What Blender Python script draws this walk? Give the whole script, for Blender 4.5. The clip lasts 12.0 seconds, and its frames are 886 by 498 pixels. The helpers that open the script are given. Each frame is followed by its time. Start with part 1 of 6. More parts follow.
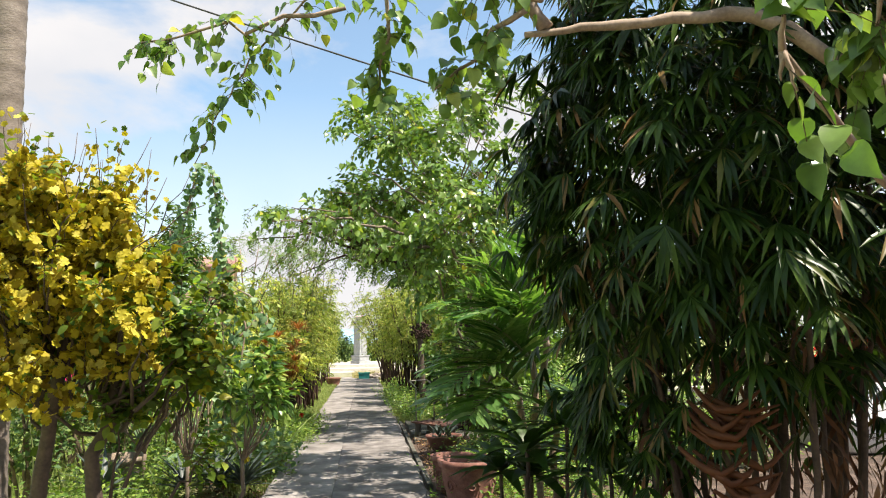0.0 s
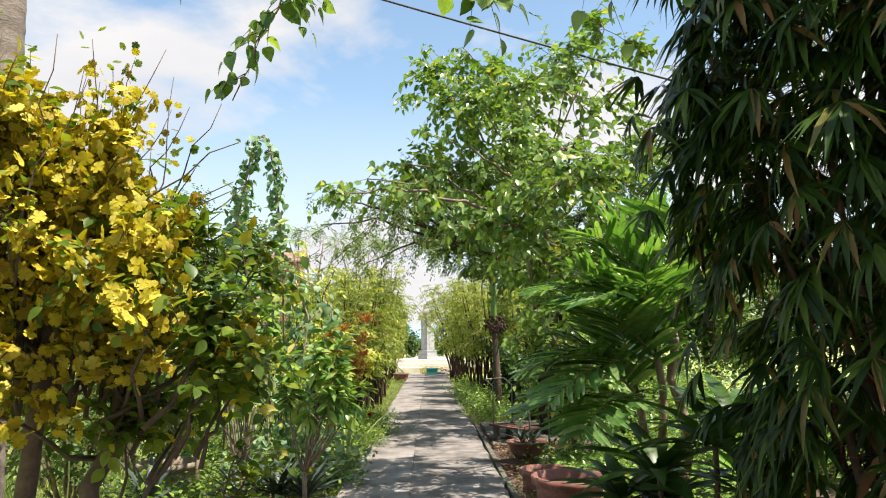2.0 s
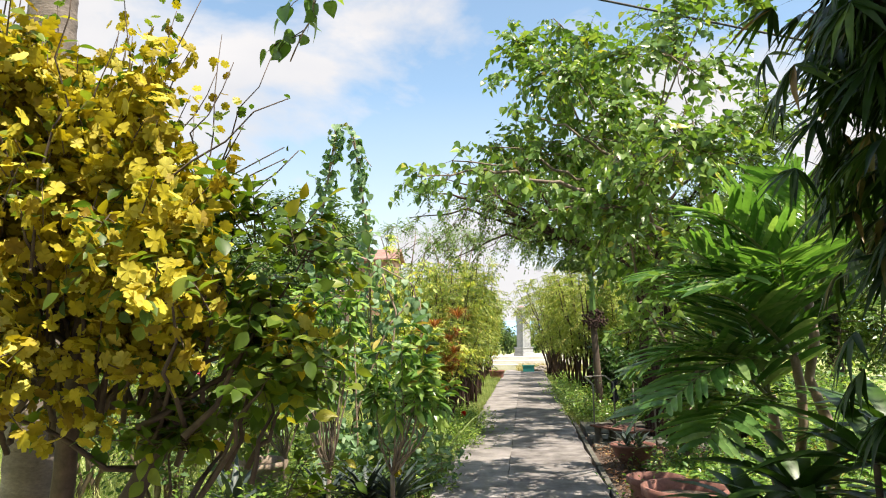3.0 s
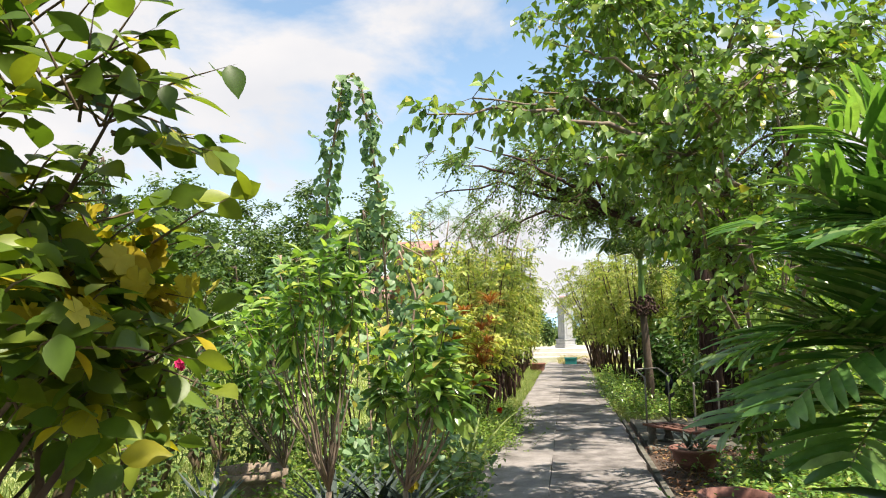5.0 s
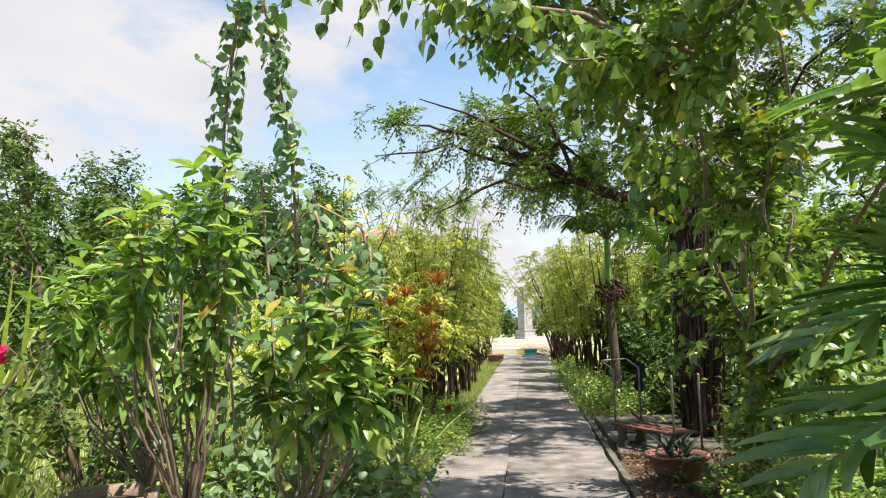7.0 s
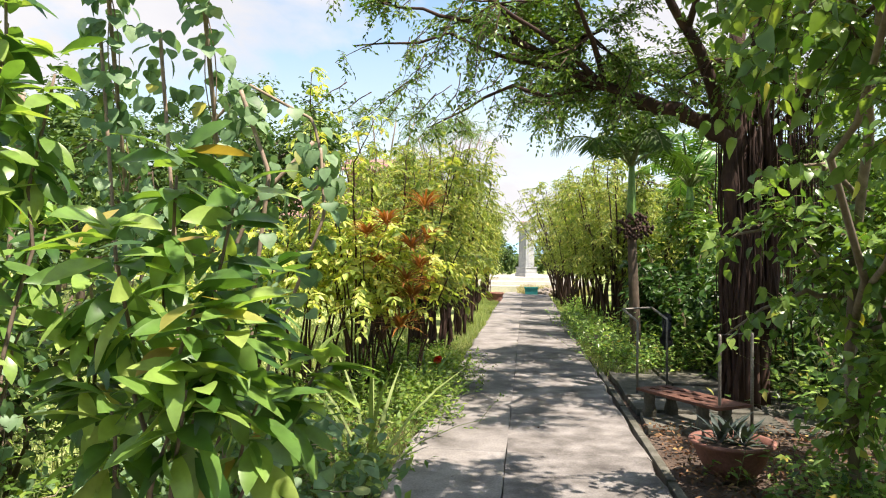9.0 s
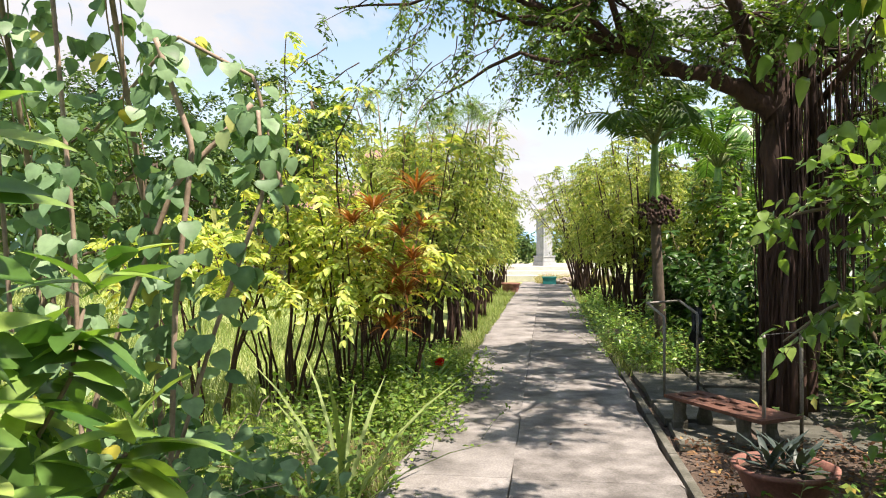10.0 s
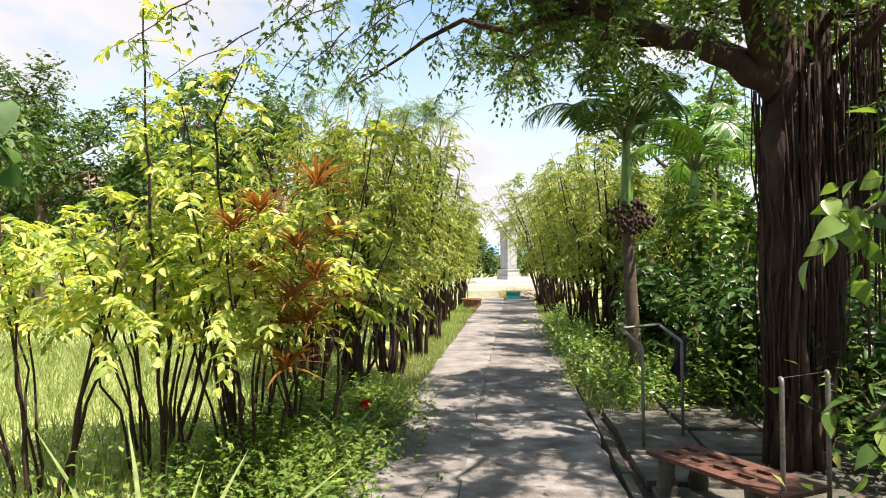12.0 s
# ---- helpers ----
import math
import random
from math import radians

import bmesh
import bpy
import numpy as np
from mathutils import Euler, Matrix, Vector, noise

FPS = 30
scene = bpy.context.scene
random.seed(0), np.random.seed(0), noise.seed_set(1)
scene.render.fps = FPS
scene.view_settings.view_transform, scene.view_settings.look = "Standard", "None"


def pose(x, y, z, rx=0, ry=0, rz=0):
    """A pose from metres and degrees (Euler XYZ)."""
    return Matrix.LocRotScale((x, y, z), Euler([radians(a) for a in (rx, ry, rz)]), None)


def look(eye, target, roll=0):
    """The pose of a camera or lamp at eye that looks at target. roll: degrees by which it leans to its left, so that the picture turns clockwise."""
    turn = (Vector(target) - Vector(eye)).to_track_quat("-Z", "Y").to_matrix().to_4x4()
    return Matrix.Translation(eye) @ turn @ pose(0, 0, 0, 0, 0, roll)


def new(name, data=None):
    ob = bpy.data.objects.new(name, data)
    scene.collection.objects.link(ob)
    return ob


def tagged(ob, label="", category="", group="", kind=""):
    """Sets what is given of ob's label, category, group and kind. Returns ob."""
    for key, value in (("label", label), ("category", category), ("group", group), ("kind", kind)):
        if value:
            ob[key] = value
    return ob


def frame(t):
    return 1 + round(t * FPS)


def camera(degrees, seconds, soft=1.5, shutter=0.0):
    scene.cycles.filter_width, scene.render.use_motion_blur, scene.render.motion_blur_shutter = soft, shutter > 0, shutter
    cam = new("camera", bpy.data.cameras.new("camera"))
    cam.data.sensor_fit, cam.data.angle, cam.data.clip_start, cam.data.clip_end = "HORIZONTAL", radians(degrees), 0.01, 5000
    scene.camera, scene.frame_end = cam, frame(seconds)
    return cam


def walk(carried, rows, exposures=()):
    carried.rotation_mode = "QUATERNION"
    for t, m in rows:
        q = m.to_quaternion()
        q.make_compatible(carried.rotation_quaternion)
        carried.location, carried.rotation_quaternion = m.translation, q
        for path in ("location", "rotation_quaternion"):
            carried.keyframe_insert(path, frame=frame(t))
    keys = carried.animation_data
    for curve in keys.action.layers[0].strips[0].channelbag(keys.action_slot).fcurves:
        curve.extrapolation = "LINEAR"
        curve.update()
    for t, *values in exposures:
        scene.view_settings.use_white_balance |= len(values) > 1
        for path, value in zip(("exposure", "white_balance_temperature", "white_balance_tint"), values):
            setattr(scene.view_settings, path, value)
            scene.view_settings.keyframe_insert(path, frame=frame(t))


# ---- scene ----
cam = camera(64.0, 12.0, soft=1.1)
PATH = [
    (0, (0.206, -0.319, 1.585), (0.428, 1.651, 1.85), -1.0),
    (0.5, (0.222, -0.07, 1.589), (0.437, 1.901, 1.853), -1.1),
    (1, (0.174, 0.25, 1.587), (0.382, 2.222, 1.849), -1.1),
    (1.5, (0.153, 0.577, 1.581), (0.335, 2.552, 1.839), -1.0),
    (2, (0.086, 0.852, 1.578), (0.127, 2.835, 1.833), -0.7),
    (2.5, (0.053, 1.109, 1.576), (-0.059, 3.09, 1.828), -0.5),
    (3, (0.105, 1.364, 1.561), (-0.119, 3.336, 1.811), -0.9),
    (5, (0.091, 2.575, 1.494), (-0.244, 4.533, 1.728), -1.3),
    (5.5, (0.107, 2.93, 1.457), (-0.225, 4.889, 1.689), -1.3),
    (6, (0.105, 3.28, 1.462), (-0.205, 5.243, 1.689), -1.2),
    (6.5, (0.065, 3.64, 1.455), (-0.2, 5.61, 1.675), -1.2),
    (7, (0.107, 4.021, 1.41), (-0.122, 5.997, 1.62), -1.3),
    (9, (-0.001, 5.731, 1.429), (-0.235, 7.717, 1.454), 0.5),
    (9.5, (0.092, 6.164, 1.436), (-0.171, 8.147, 1.441), -0.1),
    (10, (0.084, 6.586, 1.436), (-0.204, 8.565, 1.432), -0.3),
    (10.5, (0.136, 6.954, 1.435), (-0.172, 8.93, 1.427), -0.6),
    (11, (0.203, 7.286, 1.449), (-0.12, 9.259, 1.442), -0.6),
    (11.5, (0.179, 7.625, 1.457), (-0.133, 9.6, 1.467), -0.6),
    (12, (0.213, 7.993, 1.437), (0.016, 9.983, 1.47), -0.5),
]
walk(cam, [(t, look(eye, target, roll)) for t, eye, target, roll in PATH], [(0.0, 1.1, 6700, 13), (5.5, 1.1, 6700, 13), (6.8, 1.03, 6650, 14), (9.0, 1.17, 6650, 15), (12.0, 1.17, 6700, 16)])

# ---------------------------------------------------------------- world, sun
SUN_EL, SUN_AZ = 65.0, 121.0          # elevation; azimuth from +y (ahead) towards +x (right)
sun_dir = Vector((math.cos(radians(SUN_EL)) * math.sin(radians(SUN_AZ)), math.cos(radians(SUN_EL)) * math.cos(radians(SUN_AZ)), math.sin(radians(SUN_EL))))
sun_data = bpy.data.lights.new("sun", "SUN")
sun_data.energy, sun_data.angle, sun_data.color = 5.0, radians(0.55), (1.0, 0.93, 0.80)
sun = new("sun", sun_data)
sun.matrix_world = look((0, 0, 30), Vector((0, 0, 30)) - sun_dir)

world = bpy.data.worlds.new("sky")
scene.world = world
world.use_nodes = True
wt = world.node_tree
wt.nodes.clear()


def wnode(kind, **settings):
    n = wt.nodes.new(kind)
    for key, value in settings.items():
        n.inputs[key].default_value = value
    return n


sky = wt.nodes.new("ShaderNodeTexSky")
sky.sky_type, sky.sun_disc = "NISHITA", False
sky.sun_elevation, sky.sun_rotation = radians(SUN_EL), radians(SUN_AZ)
sky.air_density, sky.dust_density, sky.ozone_density = 1.0, 0.6, 1.6
coord = wt.nodes.new("ShaderNodeTexCoord")
wmap = wt.nodes.new("ShaderNodeMapping")
wmap.inputs["Scale"].default_value = (1.0, 1.0, 1.9)
wmap.inputs["Location"].default_value = (3.2, 1.35, 0.4)
cloud = wnode("ShaderNodeTexNoise", Scale=2.6, Detail=10.0, Roughness=0.56, Distortion=0.15)
ramp = wt.nodes.new("ShaderNodeValToRGB")
ramp.color_ramp.elements[0].position, ramp.color_ramp.elements[1].position = 0.47, 0.60
shade = wnode("ShaderNodeTexNoise", Scale=4.0, Detail=6.0)
shade_ramp = wt.nodes.new("ShaderNodeValToRGB")
shade_ramp.color_ramp.elements[0].color, shade_ramp.color_ramp.elements[1].color = (7.6, 7.95, 8.4, 1), (8.8, 8.9, 9.0, 1)
shade_ramp.color_ramp.elements[0].position, shade_ramp.color_ramp.elements[1].position = 0.35, 0.6
wmix = wt.nodes.new("ShaderNodeMix")
wmix.data_type = "RGBA"
tint = wt.nodes.new("ShaderNodeMix")
tint.data_type, tint.blend_type = "RGBA", "MULTIPLY"
tint.inputs[0].default_value = 1.0
tint.inputs[7].default_value = (2.55, 2.6, 2.3, 1)
wbg = wnode("ShaderNodeBackground", Strength=0.05)
wout = wt.nodes.new("ShaderNodeOutputWorld")
wl = wt.links
wl.new(coord.outputs["Generated"], wmap.inputs["Vector"])
wl.new(wmap.outputs["Vector"], cloud.inputs["Vector"])
wl.new(wmap.outputs["Vector"], shade.inputs["Vector"])
wl.new(cloud.outputs["Fac"], ramp.inputs["Fac"])
wl.new(shade.outputs["Fac"], shade_ramp.inputs["Fac"])
wsep = wt.nodes.new("ShaderNodeSeparateXYZ")
whaze = wt.nodes.new("ShaderNodeMapRange")
for key, value in (("From Min", 0.0), ("From Max", 0.34), ("To Min", 0.85), ("To Max", 0.0)):
    whaze.inputs[key].default_value = value
wmax = wt.nodes.new("ShaderNodeMath")
wmax.operation = "MAXIMUM"
wl.new(coord.outputs["Generated"], wsep.inputs[0])
wl.new(wsep.outputs["Z"], whaze.inputs["Value"])
wl.new(whaze.outputs[0], wmax.inputs[0])
wl.new(ramp.outputs["Color"], wmax.inputs[1])
wl.new(wmax.outputs[0], wmix.inputs[0])
wl.new(sky.outputs["Color"], tint.inputs[6])
wl.new(tint.outputs[2], wmix.inputs[6])
wl.new(shade_ramp.outputs["Color"], wmix.inputs[7])
wl.new(wmix.outputs[2], wbg.inputs["Color"])
wl.new(wbg.outputs["Background"], wout.inputs["Surface"])

# ---------------------------------------------------------------- materials


def material(name):
    m = bpy.data.materials.new(name)
    m.use_nodes = True
    nt = m.node_tree
    bsdf = nt.nodes["Principled BSDF"]
    return m, nt, bsdf


def ramp_node(nt, stops):
    r = nt.nodes.new("ShaderNodeValToRGB")
    el = r.color_ramp.elements
    while len(el) < len(stops):
        el.new(0.5)
    for e, (p, c) in zip(el, stops):
        e.position, e.color = p, (*c, 1)
    return r


def noise_node(nt, scale, detail=6.0, rough=0.55, coords="Object"):
    tc = nt.nodes.new("ShaderNodeTexCoord")
    n = nt.nodes.new("ShaderNodeTexNoise")
    n.inputs["Scale"].default_value, n.inputs["Detail"].default_value, n.inputs["Roughness"].default_value = scale, detail, rough
    nt.links.new(tc.outputs[coords], n.inputs["Vector"])
    return n


def mixer(nt, blend, fac, a, b):
    x = nt.nodes.new("ShaderNodeMix")
    x.data_type, x.blend_type = "RGBA", blend
    for sock, v in ((x.inputs[0], fac), (x.inputs[6], a), (x.inputs[7], b)):
        if hasattr(v, "links"):
            nt.links.new(v, sock)
        else:
            sock.default_value = v if isinstance(v, float) else (*v, 1)
    return x.outputs[2]


def bump(nt, bsdf, height, strength, distance):
    b = nt.nodes.new("ShaderNodeBump")
    b.inputs["Strength"].default_value, b.inputs["Distance"].default_value = strength, distance
    nt.links.new(height, b.inputs["Height"])
    nt.links.new(b.outputs["Normal"], bsdf.inputs["Normal"])


def leaf_mat(name, stops, rough=0.42, through_light=0.35, glow=(1.25, 1.35, 0.45), vein=18.0, sheen=0.28):
    """Leaves: one colour a leaf, fine mottling, light shining through."""
    m, nt, bsdf = material(name)
    geo = nt.nodes.new("ShaderNodeNewGeometry")
    r = ramp_node(nt, stops)
    nt.links.new(geo.outputs["Random Per Island"], r.inputs["Fac"])
    n = noise_node(nt, vein, 4.0)
    mott = ramp_node(nt, [(0.3, (0.72, 0.72, 0.68)), (0.7, (1.15, 1.15, 1.1))])
    nt.links.new(n.outputs["Fac"], mott.inputs["Fac"])
    col = mixer(nt, "MULTIPLY", 1.0, r.outputs["Color"], mott.outputs["Color"])
    nt.links.new(col, bsdf.inputs["Base Color"])
    bsdf.inputs["Roughness"].default_value = rough
    bsdf.inputs["Specular IOR Level"].default_value = sheen
    tr = nt.nodes.new("ShaderNodeBsdfTranslucent")
    nt.links.new(mixer(nt, "MULTIPLY", 1.0, col, glow), tr.inputs["Color"])
    mix = nt.nodes.new("ShaderNodeMixShader")
    mix.inputs[0].default_value = through_light
    nt.links.new(bsdf.outputs[0], mix.inputs[1])
    nt.links.new(tr.outputs[0], mix.inputs[2])
    nt.links.new(mix.outputs[0], nt.nodes["Material Output"].inputs["Surface"])
    return m


def surface_mat(name, stops, scale=6.0, rough=0.8, relief=0.4, depth=0.01, fine=60.0, metal=0.0, vary=0.0, stretch=None):
    """A rough surface with large stains, fine grain and relief."""
    m, nt, bsdf = material(name)
    big, small = noise_node(nt, scale, 7.0, 0.6), noise_node(nt, fine, 5.0)
    if stretch:
        mp = nt.nodes.new("ShaderNodeMapping")
        mp.inputs["Scale"].default_value = stretch
        src = big.inputs["Vector"].links[0].from_socket
        nt.links.new(src, mp.inputs["Vector"])
        nt.links.new(mp.outputs["Vector"], big.inputs["Vector"])
        nt.links.new(mp.outputs["Vector"], small.inputs["Vector"])
    r = ramp_node(nt, stops)
    nt.links.new(big.outputs["Fac"], r.inputs["Fac"])
    g = ramp_node(nt, [(0.3, (0.75, 0.75, 0.75)), (0.7, (1.15, 1.15, 1.15))])
    nt.links.new(small.outputs["Fac"], g.inputs["Fac"])
    col = mixer(nt, "MULTIPLY", 1.0, r.outputs["Color"], g.outputs["Color"])
    if vary:
        oi = nt.nodes.new("ShaderNodeObjectInfo")
        v = ramp_node(nt, [(0.0, (1 - vary,) * 3), (1.0, (1 + vary * 0.5,) * 3)])
        nt.links.new(oi.outputs["Random"], v.inputs["Fac"])
        col = mixer(nt, "MULTIPLY", 1.0, col, v.outputs["Color"])
    nt.links.new(col, bsdf.inputs["Base Color"])
    bsdf.inputs["Roughness"].default_value, bsdf.inputs["Metallic"].default_value = rough, metal
    h = nt.nodes.new("ShaderNodeMath")
    h.operation = "ADD"
    nt.links.new(big.outputs["Fac"], h.inputs[0])
    nt.links.new(small.outputs["Fac"], h.inputs[1])
    bump(nt, bsdf, h.outputs[0], relief, depth)
    return m


G = {
    "heart": leaf_mat("heart_leaf", [(0.0, (0.08, 0.17, 0.035)), (0.5, (0.16, 0.27, 0.06)), (0.9, (0.26, 0.38, 0.10)), (0.97, (0.34, 0.42, 0.09)), (1.0, (0.5, 0.44, 0.07))], 0.3, 0.40, (1.25, 1.3, 0.5), sheen=0.55),
    "ficus": leaf_mat("small_glossy_leaf", [(0.0, (0.06, 0.13, 0.025)), (0.6, (0.12, 0.21, 0.04)), (1.0, (0.23, 0.30, 0.07))], 0.36, 0.34, sheen=0.4),
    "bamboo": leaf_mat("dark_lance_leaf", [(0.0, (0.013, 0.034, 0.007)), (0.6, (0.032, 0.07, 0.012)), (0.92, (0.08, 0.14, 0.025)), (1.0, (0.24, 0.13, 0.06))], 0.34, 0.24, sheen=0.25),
    "palm": leaf_mat("palm_leaflet", [(0.0, (0.06, 0.15, 0.035)), (0.6, (0.14, 0.28, 0.08)), (1.0, (0.32, 0.44, 0.18))], 0.27, 0.36, sheen=0.7),
    "areca": leaf_mat("dark_palm_leaflet", [(0.0, (0.039, 0.091, 0.016)), (1.0, (0.091, 0.156, 0.024))], 0.4, 0.25),
    "lime": leaf_mat("lime_leaflet", [(0.0, (0.19, 0.29, 0.065)), (0.35, (0.43, 0.52, 0.12)), (0.8, (0.66, 0.67, 0.20)), (1.0, (0.74, 0.60, 0.15))], 0.42, 0.48, (1.25, 1.3, 0.6), sheen=0.4),
    "willow": leaf_mat("narrow_yellow_green_leaf", [(0.0, (0.135, 0.205, 0.055)), (0.5, (0.29, 0.355, 0.09)), (0.9, (0.44, 0.46, 0.135)), (1.0, (0.50, 0.41, 0.12))], 0.5, 0.42),
    "mango": leaf_mat("long_green_leaf", [(0.0, (0.05, 0.13, 0.03)), (0.4, (0.15, 0.28, 0.065)), (0.8, (0.30, 0.45, 0.11)), (0.95, (0.42, 0.52, 0.15)), (1.0, (0.40, 0.26, 0.07))], 0.3, 0.40, (1.25, 1.3, 0.5), sheen=0.5),
    "vine": leaf_mat("grey_green_vine_leaf", [(0.0, (0.09, 0.18, 0.075)), (0.5, (0.19, 0.31, 0.16)), (0.96, (0.31, 0.44, 0.25)), (1.0, (0.540, 0.468, 0.069))], 0.45, 0.34, (1.1, 1.25, 0.6)),
    "weed": leaf_mat("weed_leaf", [(0.0, (0.07, 0.145, 0.025)), (0.6, (0.15, 0.25, 0.045)), (1.0, (0.31, 0.39, 0.085))], 0.5, 0.35),
    "bushleaf": leaf_mat("bush_leaf", [(0.0, (0.06, 0.12, 0.02)), (0.6, (0.13, 0.20, 0.03)), (0.9, (0.25, 0.30, 0.045)), (1.0, (0.52, 0.40, 0.03))], 0.4, 0.42),
    "flower": leaf_mat("yellow_petal", [(0.0, (0.26, 0.18, 0.015)), (0.3, (0.42, 0.345, 0.025)), (0.75, (0.57, 0.50, 0.045)), (1.0, (0.72, 0.66, 0.15))], 0.6, 0.36, (1.05, 1.0, 0.4)),
    "straw": leaf_mat("straw_blade", [(0.0, (0.36, 0.30, 0.16)), (1.0, (0.58, 0.52, 0.32))], 0.7, 0.3),
    "sheath": leaf_mat("orange_sheath", [(0.0, (0.11, 0.04, 0.018)), (1.0, (0.23, 0.095, 0.038))], 0.6, 0.1),
    "far": leaf_mat("distant_leaf", [(0.0, (0.045, 0.095, 0.03)), (0.6, (0.085, 0.15, 0.042)), (1.0, (0.15, 0.21, 0.052))], 0.55, 0.25),
    "feather": leaf_mat("feathery_leaf", [(0.0, (0.130, 0.234, 0.077)), (1.0, (0.260, 0.364, 0.121))], 0.55, 0.35),
    "grass": leaf_mat("grass_blade", [(0.0, (0.17, 0.25, 0.07)), (0.6, (0.31, 0.38, 0.15)), (1.0, (0.50, 0.48, 0.25))], 0.6, 0.4),
    "strap": leaf_mat("broad_dark_leaf", [(0.0, (0.022, 0.065, 0.014)), (1.0, (0.07, 0.14, 0.028))], 0.35, 0.2),
    "bright": leaf_mat("bright_strap_leaf", [(0.0, (0.108, 0.240, 0.027)), (1.0, (0.204, 0.384, 0.045))], 0.36, 0.35),
    "agave": leaf_mat("grey_agave_leaf", [(0.0, (0.028, 0.042, 0.038)), (1.0, (0.075, 0.10, 0.092))], 0.42, 0.08),
    "brom": leaf_mat("bromeliad_leaf", [(0.0, (0.07, 0.03, 0.02)), (0.45, (0.20, 0.08, 0.03)), (0.8, (0.46, 0.20, 0.04)), (1.0, (0.40, 0.30, 0.07))], 0.5, 0.35, (1.2, 1.0, 0.5)),
    "dead": leaf_mat("dead_leaf", [(0.0, (0.07, 0.035, 0.02)), (0.6, (0.16, 0.08, 0.045)), (0.93, (0.26, 0.15, 0.08)), (1.0, (0.42, 0.30, 0.10))], 0.8, 0.15, (1.1, 0.9, 0.6)),
    "pink": leaf_mat("pink_petal", [(0.0, (0.55, 0.02, 0.12)), (1.0, (0.75, 0.05, 0.22))], 0.6, 0.35, (1.2, 0.7, 0.8)),
    "red": leaf_mat("red_petal", [(0.0, (0.6, 0.015, 0.01)), (1.0, (0.8, 0.06, 0.02))], 0.6, 0.3, (1.2, 0.6, 0.5)),
}
BARK = surface_mat("brown_bark", [(0.3, (0.06, 0.042, 0.03)), (0.6, (0.13, 0.095, 0.065)), (0.8, (0.20, 0.16, 0.12))], 9.0, 0.9, 0.7, 0.012, 45.0, stretch=(1, 1, 0.25))
DARK_BARK = surface_mat("dark_bark", [(0.3, (0.025, 0.012, 0.009)), (0.6, (0.06, 0.029, 0.02)), (0.85, (0.12, 0.07, 0.05))], 9.0, 0.92, 0.8, 0.015, 40.0, stretch=(1, 1, 0.2))
PALE_BARK = surface_mat("pale_smooth_bark", [(0.3, (0.24, 0.17, 0.12)), (0.6, (0.36, 0.27, 0.2)), (0.8, (0.46, 0.38, 0.3))], 7.0, 0.75, 0.3, 0.006, 50.0)
TANBARK = surface_mat("tan_bark", [(0.3, (0.12, 0.085, 0.06)), (0.6, (0.22, 0.17, 0.125)), (0.8, (0.34, 0.28, 0.22))], 8.0, 0.85, 0.4, 0.008, 50.0, stretch=(1, 1, 0.3))
TWIG = surface_mat("twig", [(0.3, (0.07, 0.05, 0.03)), (0.7, (0.16, 0.12, 0.07))], 12.0, 0.85, 0.3, 0.004)
GREENTWIG = surface_mat("green_stem", [(0.3, (0.09, 0.13, 0.035)), (0.7, (0.20, 0.22, 0.07))], 12.0, 0.6, 0.2, 0.003)
CANE = surface_mat("dark_cane", [(0.3, (0.05, 0.035, 0.028)), (0.7, (0.12, 0.085, 0.06))], 10.0, 0.8, 0.4, 0.006)
PALMTRUNK = surface_mat("grey_palm_trunk", [(0.3, (0.13, 0.105, 0.085)), (0.6, (0.24, 0.20, 0.165)), (0.8, (0.36, 0.32, 0.28))], 6.0, 0.85, 0.5, 0.008, 50.0, stretch=(1, 1, 2.5))
SHAFT = surface_mat("green_crownshaft", [(0.3, (0.10, 0.22, 0.04)), (0.7, (0.20, 0.34, 0.08))], 4.0, 0.4, 0.1, 0.003)
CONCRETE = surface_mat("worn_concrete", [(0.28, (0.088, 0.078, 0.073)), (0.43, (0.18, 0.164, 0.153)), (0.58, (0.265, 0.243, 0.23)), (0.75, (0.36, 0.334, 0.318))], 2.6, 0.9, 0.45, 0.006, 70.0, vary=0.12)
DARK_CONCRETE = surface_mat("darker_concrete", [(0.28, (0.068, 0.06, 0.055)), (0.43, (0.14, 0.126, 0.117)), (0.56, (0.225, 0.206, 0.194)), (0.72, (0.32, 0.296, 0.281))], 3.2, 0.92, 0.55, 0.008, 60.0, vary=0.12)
SLABSTONE = surface_mat("mossy_slab", [(0.3, (0.045, 0.042, 0.03)), (0.5, (0.095, 0.09, 0.07)), (0.7, (0.18, 0.168, 0.145))], 4.0, 0.92, 0.6, 0.008, 55.0, vary=0.2)
TERRACOTTA = surface_mat("terracotta", [(0.3, (0.13, 0.055, 0.04)), (0.55, (0.23, 0.10, 0.075)), (0.8, (0.33, 0.20, 0.16))], 7.0, 0.8, 0.4, 0.005)
CEMENT_POT = surface_mat("cement_pot", [(0.3, (0.16, 0.12, 0.085)), (0.6, (0.28, 0.22, 0.165)), (0.8, (0.36, 0.30, 0.24))], 7.0, 0.88, 0.5, 0.006)
SOIL = surface_mat("potting_soil", [(0.3, (0.04, 0.028, 0.02)), (0.7, (0.11, 0.075, 0.05))], 20.0, 0.95, 0.8, 0.02)
RUST = surface_mat("red_rusty_plate", [(0.3, (0.055, 0.022, 0.014)), (0.55, (0.12, 0.048, 0.03)), (0.8, (0.20, 0.11, 0.08))], 8.0, 0.85, 0.5, 0.005)
PIPE = surface_mat("galvanised_pipe", [(0.3, (0.14, 0.12, 0.10)), (0.7, (0.28, 0.26, 0.23))], 14.0, 0.55, 0.2, 0.002, metal=0.35)
